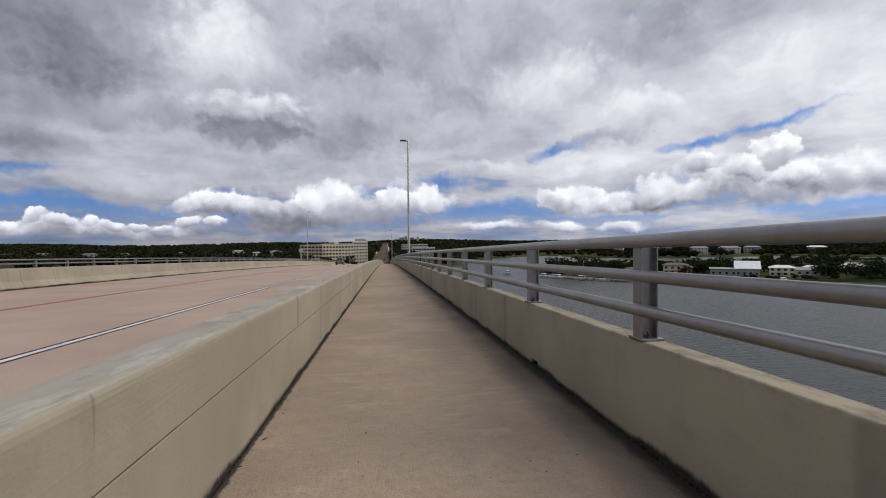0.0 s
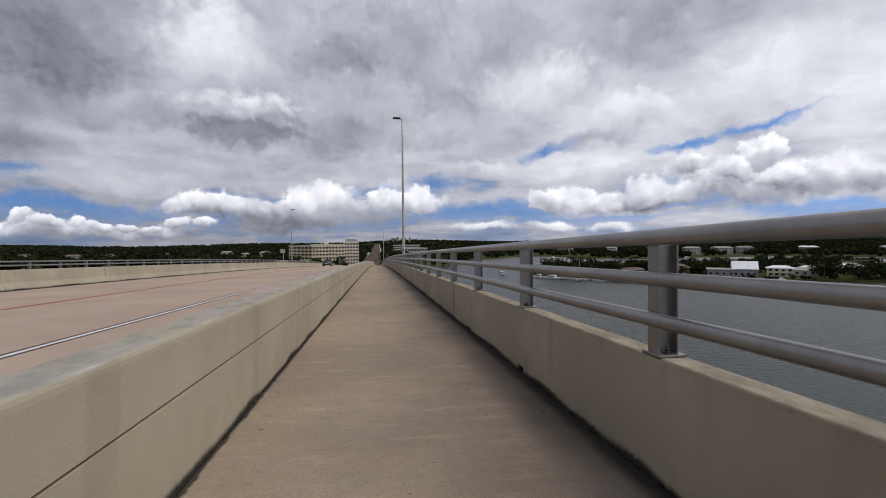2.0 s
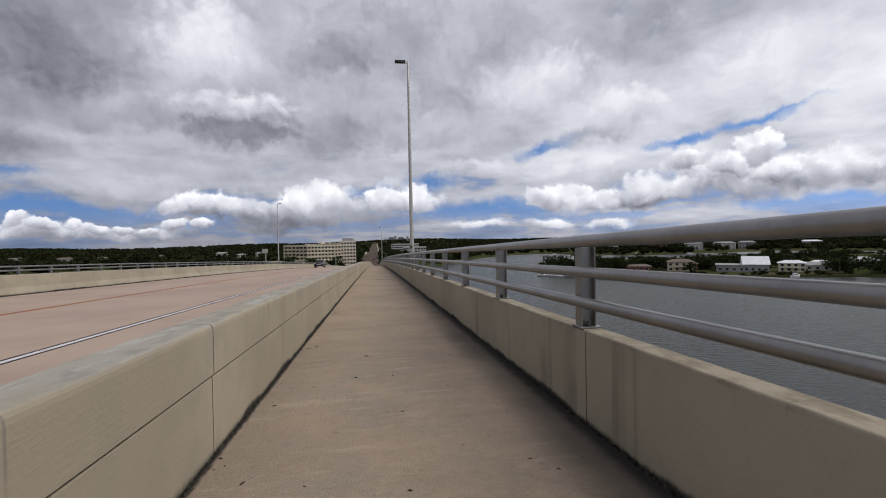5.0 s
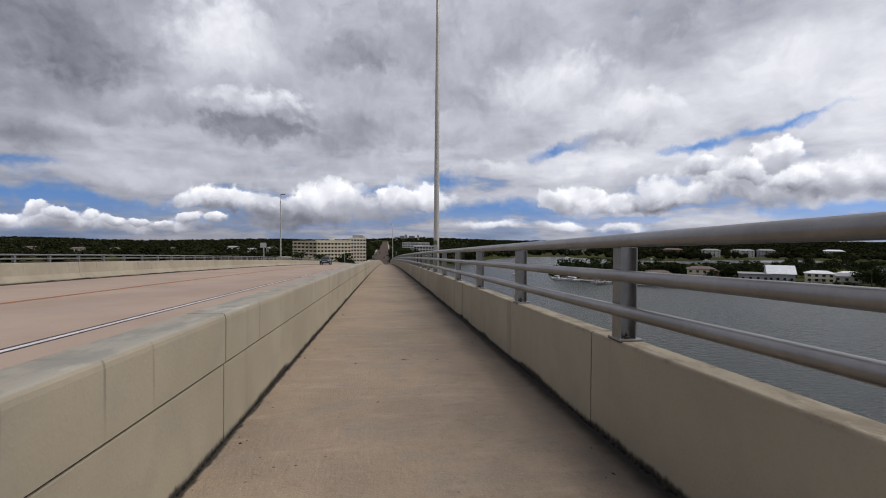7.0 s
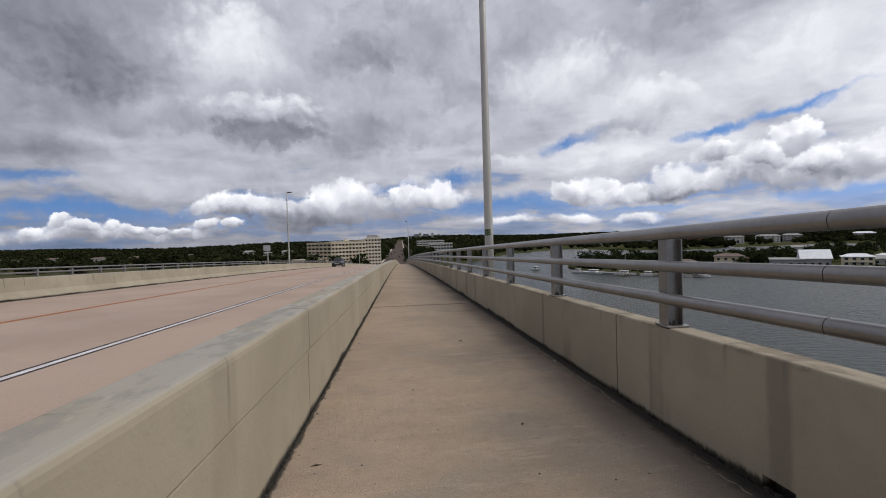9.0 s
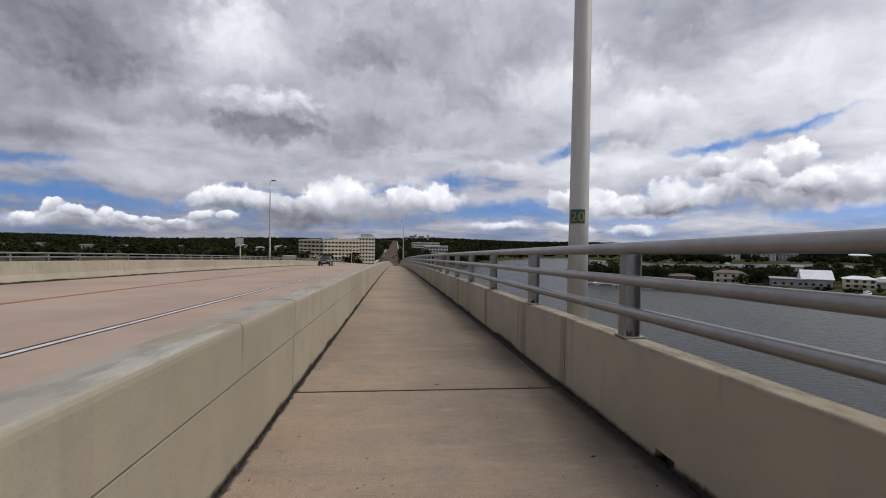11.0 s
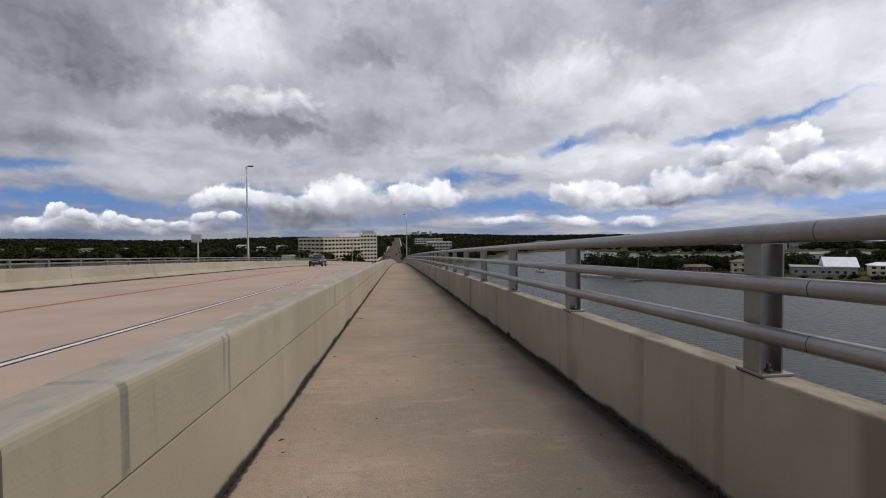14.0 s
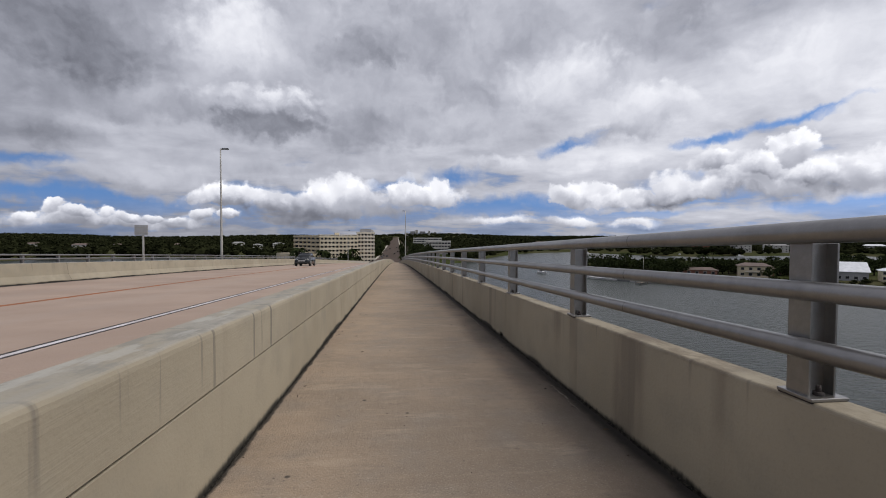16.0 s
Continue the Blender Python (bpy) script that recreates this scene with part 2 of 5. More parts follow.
G0, G1 = 0.027885, 0.000207
XL, XR = -0.874, 1.665          # faces of the two walls beside the footway


class Nodes:
    """Short ways to wire a material."""

    def __init__(self, name, rough=0.9):
        self.m = bpy.data.materials.new(name)
        self.m.use_nodes = True
        self.t = self.m.node_tree
        self.p = self.t.nodes["Principled BSDF"]
        self.p.inputs["Roughness"].default_value = rough
        self.p.inputs["Specular IOR Level"].default_value = 0.22
        self.co = self.t.nodes.new("ShaderNodeTexCoord").outputs["Object"]
        sp = self.t.nodes.new("ShaderNodeSeparateXYZ")
        self.link(self.co, sp.inputs[0])
        self.x, self.y, self.z = sp.outputs

    def link(self, a, b):
        if isinstance(a, (int, float)):
            b.default_value = a
        elif isinstance(a, tuple):
            b.default_value = (*a, 1)
        else:
            self.t.links.new(a, b)

    def math(self, op, a, b=0.0):
        nd = self.t.nodes.new("ShaderNodeMath")
        nd.operation = op
        self.link(a, nd.inputs[0])
        self.link(b, nd.inputs[1])
        return nd.outputs[0]

    def ramp(self, v, a, b, c=0.0, d=1.0):
        nd = self.t.nodes.new("ShaderNodeMapRange")
        nd.interpolation_type = "SMOOTHSTEP"
        self.link(v, nd.inputs[0])
        for slot, w in zip((1, 2, 3, 4), (a, b, c, d)):
            nd.inputs[slot].default_value = w
        return nd.outputs[0]

    def noise(self, scale, detail=4.0, stretch=(1, 1, 1), rough=0.55):
        mp = self.t.nodes.new("ShaderNodeMapping")
        mp.inputs["Scale"].default_value = stretch
        self.link(self.co, mp.inputs[0])
        nd = self.t.nodes.new("ShaderNodeTexNoise")
        self.link(mp.outputs[0], nd.inputs["Vector"])
        nd.inputs["Scale"].default_value, nd.inputs["Detail"].default_value, nd.inputs["Roughness"].default_value = scale, detail, rough
        return nd.outputs[0]

    def pits(self, scale):
        nd = self.t.nodes.new("ShaderNodeTexVoronoi")
        self.link(self.co, nd.inputs["Vector"])
        nd.inputs["Scale"].default_value = scale
        return nd.outputs["Distance"]

    def mix(self, f, a, b):
        nd = self.t.nodes.new("ShaderNodeMix")
        nd.data_type = "RGBA"
        self.link(f, nd.inputs[0])
        self.link(a, nd.inputs[6])
        self.link(b, nd.inputs[7])
        return nd.outputs[2]

    def done(self, colour, height=None, strength=0.4, distance=0.01):
        self.link(colour, self.p.inputs["Base Color"])
        if height is not None:
            bp = self.t.nodes.new("ShaderNodeBump")
            bp.inputs["Strength"].default_value, bp.inputs["Distance"].default_value = strength, distance
            self.link(height, bp.inputs["Height"])
            self.link(bp.outputs[0], self.p.inputs["Normal"])
        return self.m


def footway_concrete():
    n = Nodes("footway_concrete", 0.92)
    patch, cloudy, grit = n.noise(0.55, 4), n.noise(2.6, 6), n.noise(64, 5, rough=0.7)
    col = n.mix(n.ramp(patch, 0.35, 0.65), (0.268, 0.212, 0.158), (0.365, 0.280, 0.202))
    col = n.mix(n.ramp(cloudy, 0.42, 0.75, 0, 0.65), col, (0.262, 0.225, 0.186))
    col = n.mix(n.ramp(grit, 0.50, 0.72, 0, 0.30), col, (0.17, 0.136, 0.105))
    col = n.mix(n.ramp(n.noise(110, 3), 0.55, 0.70, 0, 0.45), col, (0.52, 0.46, 0.385))
    lumps = n.noise(11, 7, rough=0.72)
    col = n.mix(n.ramp(lumps, 0.50, 0.70, 0, 0.34), col, (0.185, 0.150, 0.116))
    col = n.mix(n.ramp(lumps, 0.46, 0.28, 0, 0.24), col, (0.43, 0.36, 0.285))
    col = n.mix(n.math("MULTIPLY", n.ramp(n.pits(9.0), 0.10, 0.05), n.ramp(n.noise(1.4, 3), 0.50, 0.62)), col, (0.10, 0.085, 0.07))
    # dropped specks and short cracks
    col = n.mix(n.math("MULTIPLY", n.ramp(n.pits(3.1), 0.07, 0.03), n.ramp(n.noise(0.9, 2), 0.5, 0.6)), col, (0.07, 0.06, 0.05))
    scour = n.noise(3.2, 7, (0.45, 1.8, 1), 0.72)
    col = n.mix(n.ramp(scour, 0.54, 0.68, 0, 0.32), col, (0.22, 0.175, 0.135))
    col = n.mix(n.ramp(scour, 0.46, 0.34, 0, 0.35), col, (0.47, 0.375, 0.28))
    col = n.mix(n.ramp(n.noise(38, 6, rough=0.8), 0.58, 0.66, 0, 0.5), col, (0.125, 0.102, 0.08))
    # mildew along the walls; broad low-side band also paints in the parapet's shade
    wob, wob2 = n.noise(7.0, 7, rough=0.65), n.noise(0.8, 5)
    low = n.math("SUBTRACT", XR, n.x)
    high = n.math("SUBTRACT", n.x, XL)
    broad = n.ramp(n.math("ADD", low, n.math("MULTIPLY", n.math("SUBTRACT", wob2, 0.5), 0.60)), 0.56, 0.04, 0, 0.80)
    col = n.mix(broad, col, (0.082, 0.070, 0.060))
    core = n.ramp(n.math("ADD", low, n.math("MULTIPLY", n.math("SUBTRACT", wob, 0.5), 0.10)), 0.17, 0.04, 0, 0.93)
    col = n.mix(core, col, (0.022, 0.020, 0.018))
    # pale flaking sediment beside the low wall
    flake = n.math("ABSOLUTE", n.math("SUBTRACT", n.math("SUBTRACT", low, 0.105), n.math("MULTIPLY", n.math("SUBTRACT", n.noise(3.5, 6, rough=0.7), 0.5), 0.16)))
    flake = n.math("MULTIPLY", n.ramp(flake, 0.010, 0.003), n.math("MULTIPLY", n.ramp(n.noise(0.22, 2), 0.52, 0.58), n.ramp(n.noise(40, 4), 0.40, 0.55)))
    col = n.mix(n.math("MULTIPLY", flake, 0.8), col, (0.30, 0.27, 0.225))
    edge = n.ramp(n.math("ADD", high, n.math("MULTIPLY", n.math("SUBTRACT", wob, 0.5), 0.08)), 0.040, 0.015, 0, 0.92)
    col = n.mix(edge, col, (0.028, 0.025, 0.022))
    ripple = n.math("MULTIPLY", n.noise(9, 4, (3.2, 1.0, 1)), n.ramp(n.noise(0.8, 2, (0.3, 1, 1)), 0.50, 0.60))
    h = n.math("ADD", n.math("ADD", grit, n.math("MULTIPLY", n.noise(90, 3), 0.6)), n.math("MULTIPLY", ripple, 1.2))
    return n.done(col, h, 0.55, 0.012)


def wall_concrete():
    n = Nodes("wall_concrete", 0.9)
    over = n.math("ADD", n.math("ADD", n.z, n.math("MULTIPLY", n.y, G0)), n.math("MULTIPLY", n.math("MULTIPLY", n.y, n.y), G1 / 2))
    patch, cloudy, grit = n.noise(0.5, 4), n.noise(3.0, 6), n.noise(48, 4)
    col = n.mix(n.ramp(patch, 0.35, 0.65), (0.300, 0.264, 0.200), (0.362, 0.320, 0.245))
    col = n.mix(n.ramp(cloudy, 0.45, 0.75, 0, 0.5), col, (0.26, 0.24, 0.195))
    col = n.mix(n.ramp(grit, 0.52, 0.75, 0, 0.14), col, (0.21, 0.185, 0.15))
    # runs of rust-brown water down the faces
    runs = n.math("MULTIPLY", n.ramp(n.noise(1.5, 3, (0.2, 1.6, 0.05)), 0.585, 0.66), n.ramp(n.noise(1.1, 3, (1, 1, 0.8)), 0.36, 0.6))
    col = n.mix(n.math("MULTIPLY", runs, n.ramp(n.x, 0.0, 1.0, 0.22, 0.5)), col, (0.16, 0.135, 0.11))
    # single brown and grey runs: place along the wall, half width, strength
    wander = n.math("MULTIPLY", n.math("SUBTRACT", n.noise(1.6, 5, (0.2, 0.6, 2.0)), 0.5), 0.10)
    fray = n.ramp(n.noise(2.2, 5, (0.3, 3.0, 0.5)), 0.28, 0.55, 0.25, 1.0)
    for side, runs_at in ((1.0, ((5.35, 0.08, 0.4), (13.5, 0.12, 0.75), (30.5, 0.03, 0.7), (31.5, 0.09, 0.5), (35.18, 0.05, 0.6), (41.97, 0.16, 0.6), (44.4, 0.14, 0.75),
                                 (46.6, 0.07, 0.6), (48.13, 0.15, 0.7), (48.96, 0.05, 0.4), (57.05, 0.24, 0.55))),
                          (-1.0, ((1.97, 0.05, 0.5), (12.03, 0.07, 0.2), (13.25, 0.05, 0.5), (26.66, 0.02, 0.45), (48.4, 0.03, 0.8), (49.35, 0.02, 0.8), (53.5, 0.09, 0.4),
                                  (56.65, 0.02, 0.7), (57.34, 0.015, 0.8), (57.77, 0.02, 0.9)))):
        face = n.ramp(n.math("MULTIPLY", n.x, side), 0.3, 0.6)
        for at, half, strength in runs_at:
            off = n.math("ABSOLUTE", n.math("ADD", n.math("SUBTRACT", n.y, at), n.math("MULTIPLY", wander, min(1.0, half * 8))))
            mask = n.math("MULTIPLY", n.ramp(off, half, half * 0.55, 0, strength), n.math("MULTIPLY", face, n.math("MULTIPLY", fray, 1.0 if side > 0 else n.ramp(over, 0.50, 0.56))))
            col = n.mix(mask, col, (0.155, 0.128, 0.105) if side > 0 else (0.13, 0.12, 0.105))
    thin = n.math("MULTIPLY", n.ramp(n.noise(7, 3, (0.2, 1.5, 0.05)), 0.64, 0.70), n.ramp(over, 0.45, 0.80))
    col = n.mix(n.math("MULTIPLY", thin, 0.55), col, (0.13, 0.12, 0.11))
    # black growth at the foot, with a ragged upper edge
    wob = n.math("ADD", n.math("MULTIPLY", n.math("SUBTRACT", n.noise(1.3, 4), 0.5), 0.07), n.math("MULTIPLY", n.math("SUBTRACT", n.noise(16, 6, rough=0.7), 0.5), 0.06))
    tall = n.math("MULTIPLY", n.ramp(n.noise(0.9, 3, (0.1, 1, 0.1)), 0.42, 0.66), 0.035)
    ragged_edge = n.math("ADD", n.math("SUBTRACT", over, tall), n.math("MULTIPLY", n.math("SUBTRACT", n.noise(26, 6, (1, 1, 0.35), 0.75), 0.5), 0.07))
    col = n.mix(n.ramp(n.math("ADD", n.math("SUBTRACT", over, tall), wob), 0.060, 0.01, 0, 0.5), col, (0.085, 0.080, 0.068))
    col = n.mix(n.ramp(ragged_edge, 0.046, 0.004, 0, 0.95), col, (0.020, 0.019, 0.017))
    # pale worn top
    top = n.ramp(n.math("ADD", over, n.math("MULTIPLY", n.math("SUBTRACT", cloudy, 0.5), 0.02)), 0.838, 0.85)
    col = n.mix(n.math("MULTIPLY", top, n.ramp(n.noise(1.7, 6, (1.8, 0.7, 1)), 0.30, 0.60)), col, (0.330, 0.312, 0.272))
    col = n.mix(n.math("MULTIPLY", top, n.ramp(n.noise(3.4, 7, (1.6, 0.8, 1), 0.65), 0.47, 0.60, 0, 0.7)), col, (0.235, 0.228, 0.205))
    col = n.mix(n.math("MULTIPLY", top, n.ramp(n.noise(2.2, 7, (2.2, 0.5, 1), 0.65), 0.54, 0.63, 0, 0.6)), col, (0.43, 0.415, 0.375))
    # lichen and brown dirt along the top of the low parapet
    low_top = n.math("MULTIPLY", n.ramp(n.math("ADD", over, n.math("MULTIPLY", n.math("SUBTRACT", n.noise(9, 6, rough=0.7), 0.5), 0.07)), 0.655, 0.69), n.ramp(n.x, 1.0, 1.2))
    col = n.mix(n.math("MULTIPLY", low_top, n.ramp(n.noise(5.5, 7, (1.4, 0.6, 1), 0.7), 0.42, 0.62, 0, 0.75)), col, (0.175, 0.142, 0.105))
    col = n.mix(n.math("MULTIPLY", low_top, n.ramp(n.noise(24, 4, rough=0.7), 0.56, 0.66, 0, 0.3)), col, (0.40, 0.365, 0.29))
    lines = n.math("MULTIPLY", n.noise(30, 3, (0.02, 0.03, 3.0)), n.math("MULTIPLY", n.ramp(n.noise(0.22, 1, (0.1, 1, 0.1)), 0.48, 0.6), n.math("MULTIPLY", n.ramp(n.x, 0.2, 0.0), n.ramp(over, 0.52, 0.54))))
    h = n.math("ADD", n.math("MULTIPLY", grit, 0.7), n.math("MULTIPLY", n.math("MULTIPLY", lines, n.ramp(n.noise(1.3, 5, (1, 0.6, 3.0), 0.7), 0.42, 0.62)), 0.8))
    return n.done(col, h, 0.30, 0.010)


def road_concrete():
    n = Nodes("road_concrete", 0.93)
    col = n.mix(n.ramp(n.noise(0.35, 5), 0.35, 0.65), (0.342, 0.260, 0.210), (0.402, 0.308, 0.248))
    col = n.mix(n.ramp(n.noise(1.8, 6), 0.45, 0.8, 0, 0.5), col, (0.37, 0.30, 0.255))
    col = n.mix(n.ramp(n.noise(26, 4), 0.55, 0.75, 0, 0.5), col, (0.29, 0.23, 0.19))
    lane = n.math("ABSOLUTE", n.math("ADD", n.math("ABSOLUTE", n.math("ADD", n.x, 9.2)), -2.2))
    col = n.mix(n.ramp(n.math("ADD", lane, n.noise(0.5, 4, (1, 0.1, 1))), 1.1, 0.5, 0, 0.22), col, (0.36, 0.30, 0.26))
    # darker ragged band beside the far kerb
    far = n.math("ADD", n.x, 15.0)
    col = n.mix(n.ramp(n.math("ADD", far, n.math("MULTIPLY", n.math("SUBTRACT", n.noise(1.5, 5), 0.5), 0.3)), 0.42, 0.16, 0, 0.9), col, (0.035, 0.03, 0.026))
    return n.done(col, n.noise(30, 4), 0.6, 0.015)


def foliage(name, dark, light, scale):
    """Matt leaves, each clump of its own tone, in drifts of two greens."""
    n = Nodes(name, 1.0)
    n.p.inputs["Specular IOR Level"].default_value = 0.0
    island = n.t.nodes.new("ShaderNodeNewGeometry").outputs["Random Per Island"]
    drift = n.ramp(n.noise(scale, 4), 0.35, 0.65)
    f = n.math("MULTIPLY", n.ramp(island, 0.0, 1.0, 0.15, 1.0), n.math("ADD", n.math("MULTIPLY", drift, 0.7), 0.3))
    return n.done(n.mix(f, dark, light))


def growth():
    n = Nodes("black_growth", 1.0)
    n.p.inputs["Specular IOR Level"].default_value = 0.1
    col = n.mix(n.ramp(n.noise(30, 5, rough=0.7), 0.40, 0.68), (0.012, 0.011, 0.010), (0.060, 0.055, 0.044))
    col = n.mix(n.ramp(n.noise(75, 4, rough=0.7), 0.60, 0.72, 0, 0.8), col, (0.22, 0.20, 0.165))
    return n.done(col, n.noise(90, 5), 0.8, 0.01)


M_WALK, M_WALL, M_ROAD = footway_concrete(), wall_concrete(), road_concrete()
M_ALU = material("aluminium", (0.30, 0.292, 0.286), (0.235, 0.23, 0.226), 2.5, 0.34, 0.85, bump=0.06, bump_scale=70)
M_WHITE = material("white_paint", (0.66, 0.64, 0.66), (0.50, 0.47, 0.48), 3.0, 0.7)
M_BLACK = material("black_paint", (0.035, 0.033, 0.033), (0.07, 0.06, 0.058), 3.0, 0.8)
M_SEAL = material("joint_filler", (0.012, 0.011, 0.010), (0.022, 0.020, 0.018), 6.0, 0.95)
M_ORANGE = material("yellow_paint", (0.33, 0.115, 0.04), (0.24, 0.11, 0.06), 3.0, 0.75)
for m in (M_BLACK, M_SEAL, M_ORANGE, M_WHITE):
    m.node_tree.nodes["Principled BSDF"].inputs["Specular IOR Level"].default_value = 0.15
M_GROUND = material("ground_green", (0.040, 0.050, 0.018), (0.070, 0.066, 0.036), 0.02, 1.0)
M_GROUND.node_tree.nodes["Principled BSDF"].inputs["Specular IOR Level"].default_value = 0.0
M_LEAF = foliage("foliage", (0.008, 0.0098, 0.0045), (0.034, 0.038, 0.017), 0.012)

# ---------- helpers for building ----------
def deck(y):
    """Height of the bridge deck: a crest, a straight fall, a sag on to the land."""
    if y <= 150:
        return -G0 * y - G1 * y * y / 2
    s = G0 + G1 * 150
    z = -G0 * 150 - G1 * 150 * 150 / 2
    if y <= 300:
        return z - s * (y - 150)
    z -= s * 150
    d = min(y - 300, 240)
    return z - s * d + s * d * d / 480


def mesh_object(name, bm, mat, parent=None):
    me = bpy.data.meshes.new(name)
    bm.normal_update()
    bm.to_mesh(me)
    bm.free()
    for m in mat if isinstance(mat, (list, tuple)) else (mat,):
        me.materials.append(m)
    ob = new(name, me)
    if parent:
        ob.parent = parent
    return ob


def part(name, bm, mat, parent, label=""):
    ob = mesh_object(name, bm, mat, parent)
    if label:
        tagged(ob, label)
    return ob


def thing(name, label, category, at=(0, 0, 0), group="", kind=""):
    ob = new(name)
    ob.location = at
    ob.empty_display_size = 0.2
    return tagged(ob, label, category, group, kind)


def add_box(bm, x0, x1, y0, y1, z0, z1, bevel=0.0):
    vs = bmesh.ops.create_cube(bm, size=1.0)["verts"]
    bmesh.ops.transform(bm, matrix=Matrix.LocRotScale(((x0 + x1) / 2, (y0 + y1) / 2, (z0 + z1) / 2), None, (x1 - x0, y1 - y0, z1 - z0)), verts=vs)
    if bevel:
        edges = list({e for v in vs for e in v.link_edges})
        bmesh.ops.bevel(bm, geom=edges, offset=bevel, segments=2, affect="EDGES", profile=0.5)
    return vs


def box(x0, x1, y0, y1, z0, z1, bevel=0.0):
    bm = bmesh.new()
    add_box(bm, x0, x1, y0, y1, z0, z1, bevel)
    return bm


def sweep(section, ys, closed=True, caps=True, smooth=False, drop=True, bm=None):
    """A section of (x, z) drawn along y, its z counted from the deck."""
    bm = bm or bmesh.new()
    rings = [[bm.verts.new((x, y, z + (deck(y) if drop else 0))) for x, z in section] for y in ys]
    n = len(section)
    for a, b in zip(rings, rings[1:]):
        for i in range(n if closed else n - 1):
            j = (i + 1) % n
            f = bm.faces.new((a[i], a[j], b[j], b[i]))
            f.smooth = smooth
    if caps and closed:
        bm.faces.new(rings[0][::-1])
        bm.faces.new(rings[-1])
    bmesh.ops.recalc_face_normals(bm, faces=bm.faces)
    return bm


def steps(a, b, most=4.0):
    n = max(1, math.ceil((b - a) / most))
    return [a + (b - a) * i / n for i in range(n + 1)]


def ellipse(cx, cz, rx, rz, n=12):
    return [(cx + rx * math.cos(2 * math.pi * i / n), cz + rz * math.sin(2 * math.pi * i / n)) for i in range(n)]


def tube(bm, p0, p1, r0, r1, n=10, cap=True):
    a, b = Vector(p0), Vector(p1)
    q = (b - a).to_track_quat("Z", "Y").to_matrix()
    rings = []
    for c, r in ((a, r0), (b, r1)):
        rings.append([bm.verts.new(c + q @ Vector((r * math.cos(2 * math.pi * i / n), r * math.sin(2 * math.pi * i / n), 0))) for i in range(n)])
    for i in range(n):
        f = bm.faces.new((rings[0][i], rings[0][(i + 1) % n], rings[1][(i + 1) % n], rings[1][i]))
        f.smooth = True
    if cap:
        bm.faces.new(rings[0][::-1])
        bm.faces.new(rings[1])
    return bm


def loft(sections, smooth=True):
    """Closed rings of points joined one to the next, with caps."""
    bm = bmesh.new()
    rings = [[bm.verts.new(p) for p in s] for s in sections]
    n = len(rings[0])
    for a, b in zip(rings, rings[1:]):
        for i in range(n):
            bm.faces.new((a[i], a[(i + 1) % n], b[(i + 1) % n], b[i])).smooth = smooth
    bm.faces.new(rings[0][::-1])
    bm.faces.new(rings[-1])
    bmesh.ops.recalc_face_normals(bm, faces=bm.faces)
    return bm


# ---------- bridge ----------
Y0, Y1 = -16.0, 330.0
JOINTS = [-11.07, -3.70, 3.66, 10.90, 18.40, 25.84, 33.17, 40.54, 47.92, 55.10] + [62.46 + 7.37 * k for k in range(35)]

# footway colour holds edge stains and the parapet's painted soft shade
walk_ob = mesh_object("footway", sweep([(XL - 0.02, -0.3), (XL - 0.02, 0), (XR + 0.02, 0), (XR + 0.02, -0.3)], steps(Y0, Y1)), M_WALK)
tagged(walk_ob, "worn tan concrete footway with dark stained edges and painted shade", "footway", kind="structure")
road_ob = mesh_object("road", sweep([(-15.3, -0.3), (-15.3, 0), (-1.0, 0), (-1.0, -0.3)], steps(Y0, Y1)), M_ROAD)
tagged(road_ob, "pinkish worn concrete bridge roadway", "road", kind="structure")

# footway and roadway markings
def strip(name, x0, x1, mat, label, lift=0.004):
    ob = mesh_object(name, sweep([(x0, -0.01), (x0, lift), (x1, lift), (x1, -0.01)], steps(Y0, Y1)), mat)
    return tagged(ob, label, "road marking", kind="structure")


strip("edge_line_border", -4.77, -4.70, M_BLACK, "black border of the edge line")
strip("edge_line", -4.70, -4.595, M_WHITE, "white painted edge line on the roadway")
strip("edge_line_border", -4.595, -4.54, M_BLACK, "black border of the edge line")
strip("gutter_dirt", -14.995, -14.72, M_BLACK, "black strip along the foot of the far barrier")
strip("centre_line", -9.40, -9.18, M_ORANGE, "faded yellow-orange centre line on the roadway")

# footway joint with two dark seams
for y in (40.56,):
    bm = sweep([(XL, -0.01), (XL, 0.004), (XR, 0.004), (XR, -0.01)], [y - 0.012, y + 0.012])
    tagged(mesh_object("joint_seam", bm, M_BLACK), "dark rubber seam across the footway", "seam", kind="structure")

# right-hand parapet, cast in lengths
parapet = thing("parapet", "weathered beige concrete parapet along the footway", "parapet", kind="structure")
SEC_R = [(1.665, -0.2), (1.665, 0.670), (1.667, 0.677), (1.671, 0.682), (1.677, 0.685), (1.686, 0.686), (1.815, 0.686), (1.826, 0.675), (1.832, -0.2)]
SEC_LOW = [(-0.880, -0.2), (-0.876, 0.506), (-0.881, 0.511), (-1.165, 0.511), (-1.175, 0.33), (-1.32, 0.08), (-1.32, -0.2)]
SEC_L = [(-0.870, 0.527), (-0.864, 0.531), (-0.862, 0.810), (-0.865, 0.830), (-0.872, 0.843), (-0.884, 0.850), (-0.902, 0.853), (-1.100, 0.853), (-1.122, 0.845), (-1.133, 0.825), (-1.163, 0.527)]
SEC_GROOVE = [(-0.889, 0.500), (-0.889, 0.532), (-1.14, 0.532), (-1.14, 0.500)]
SEC_F = [(-15.0, -0.2), (-15.0, 0.08), (-15.14, 0.33), (-15.20, 0.85), (-15.215, 0.868), (-15.44, 0.868), (-15.46, 0.85), (-15.46, -0.2)]
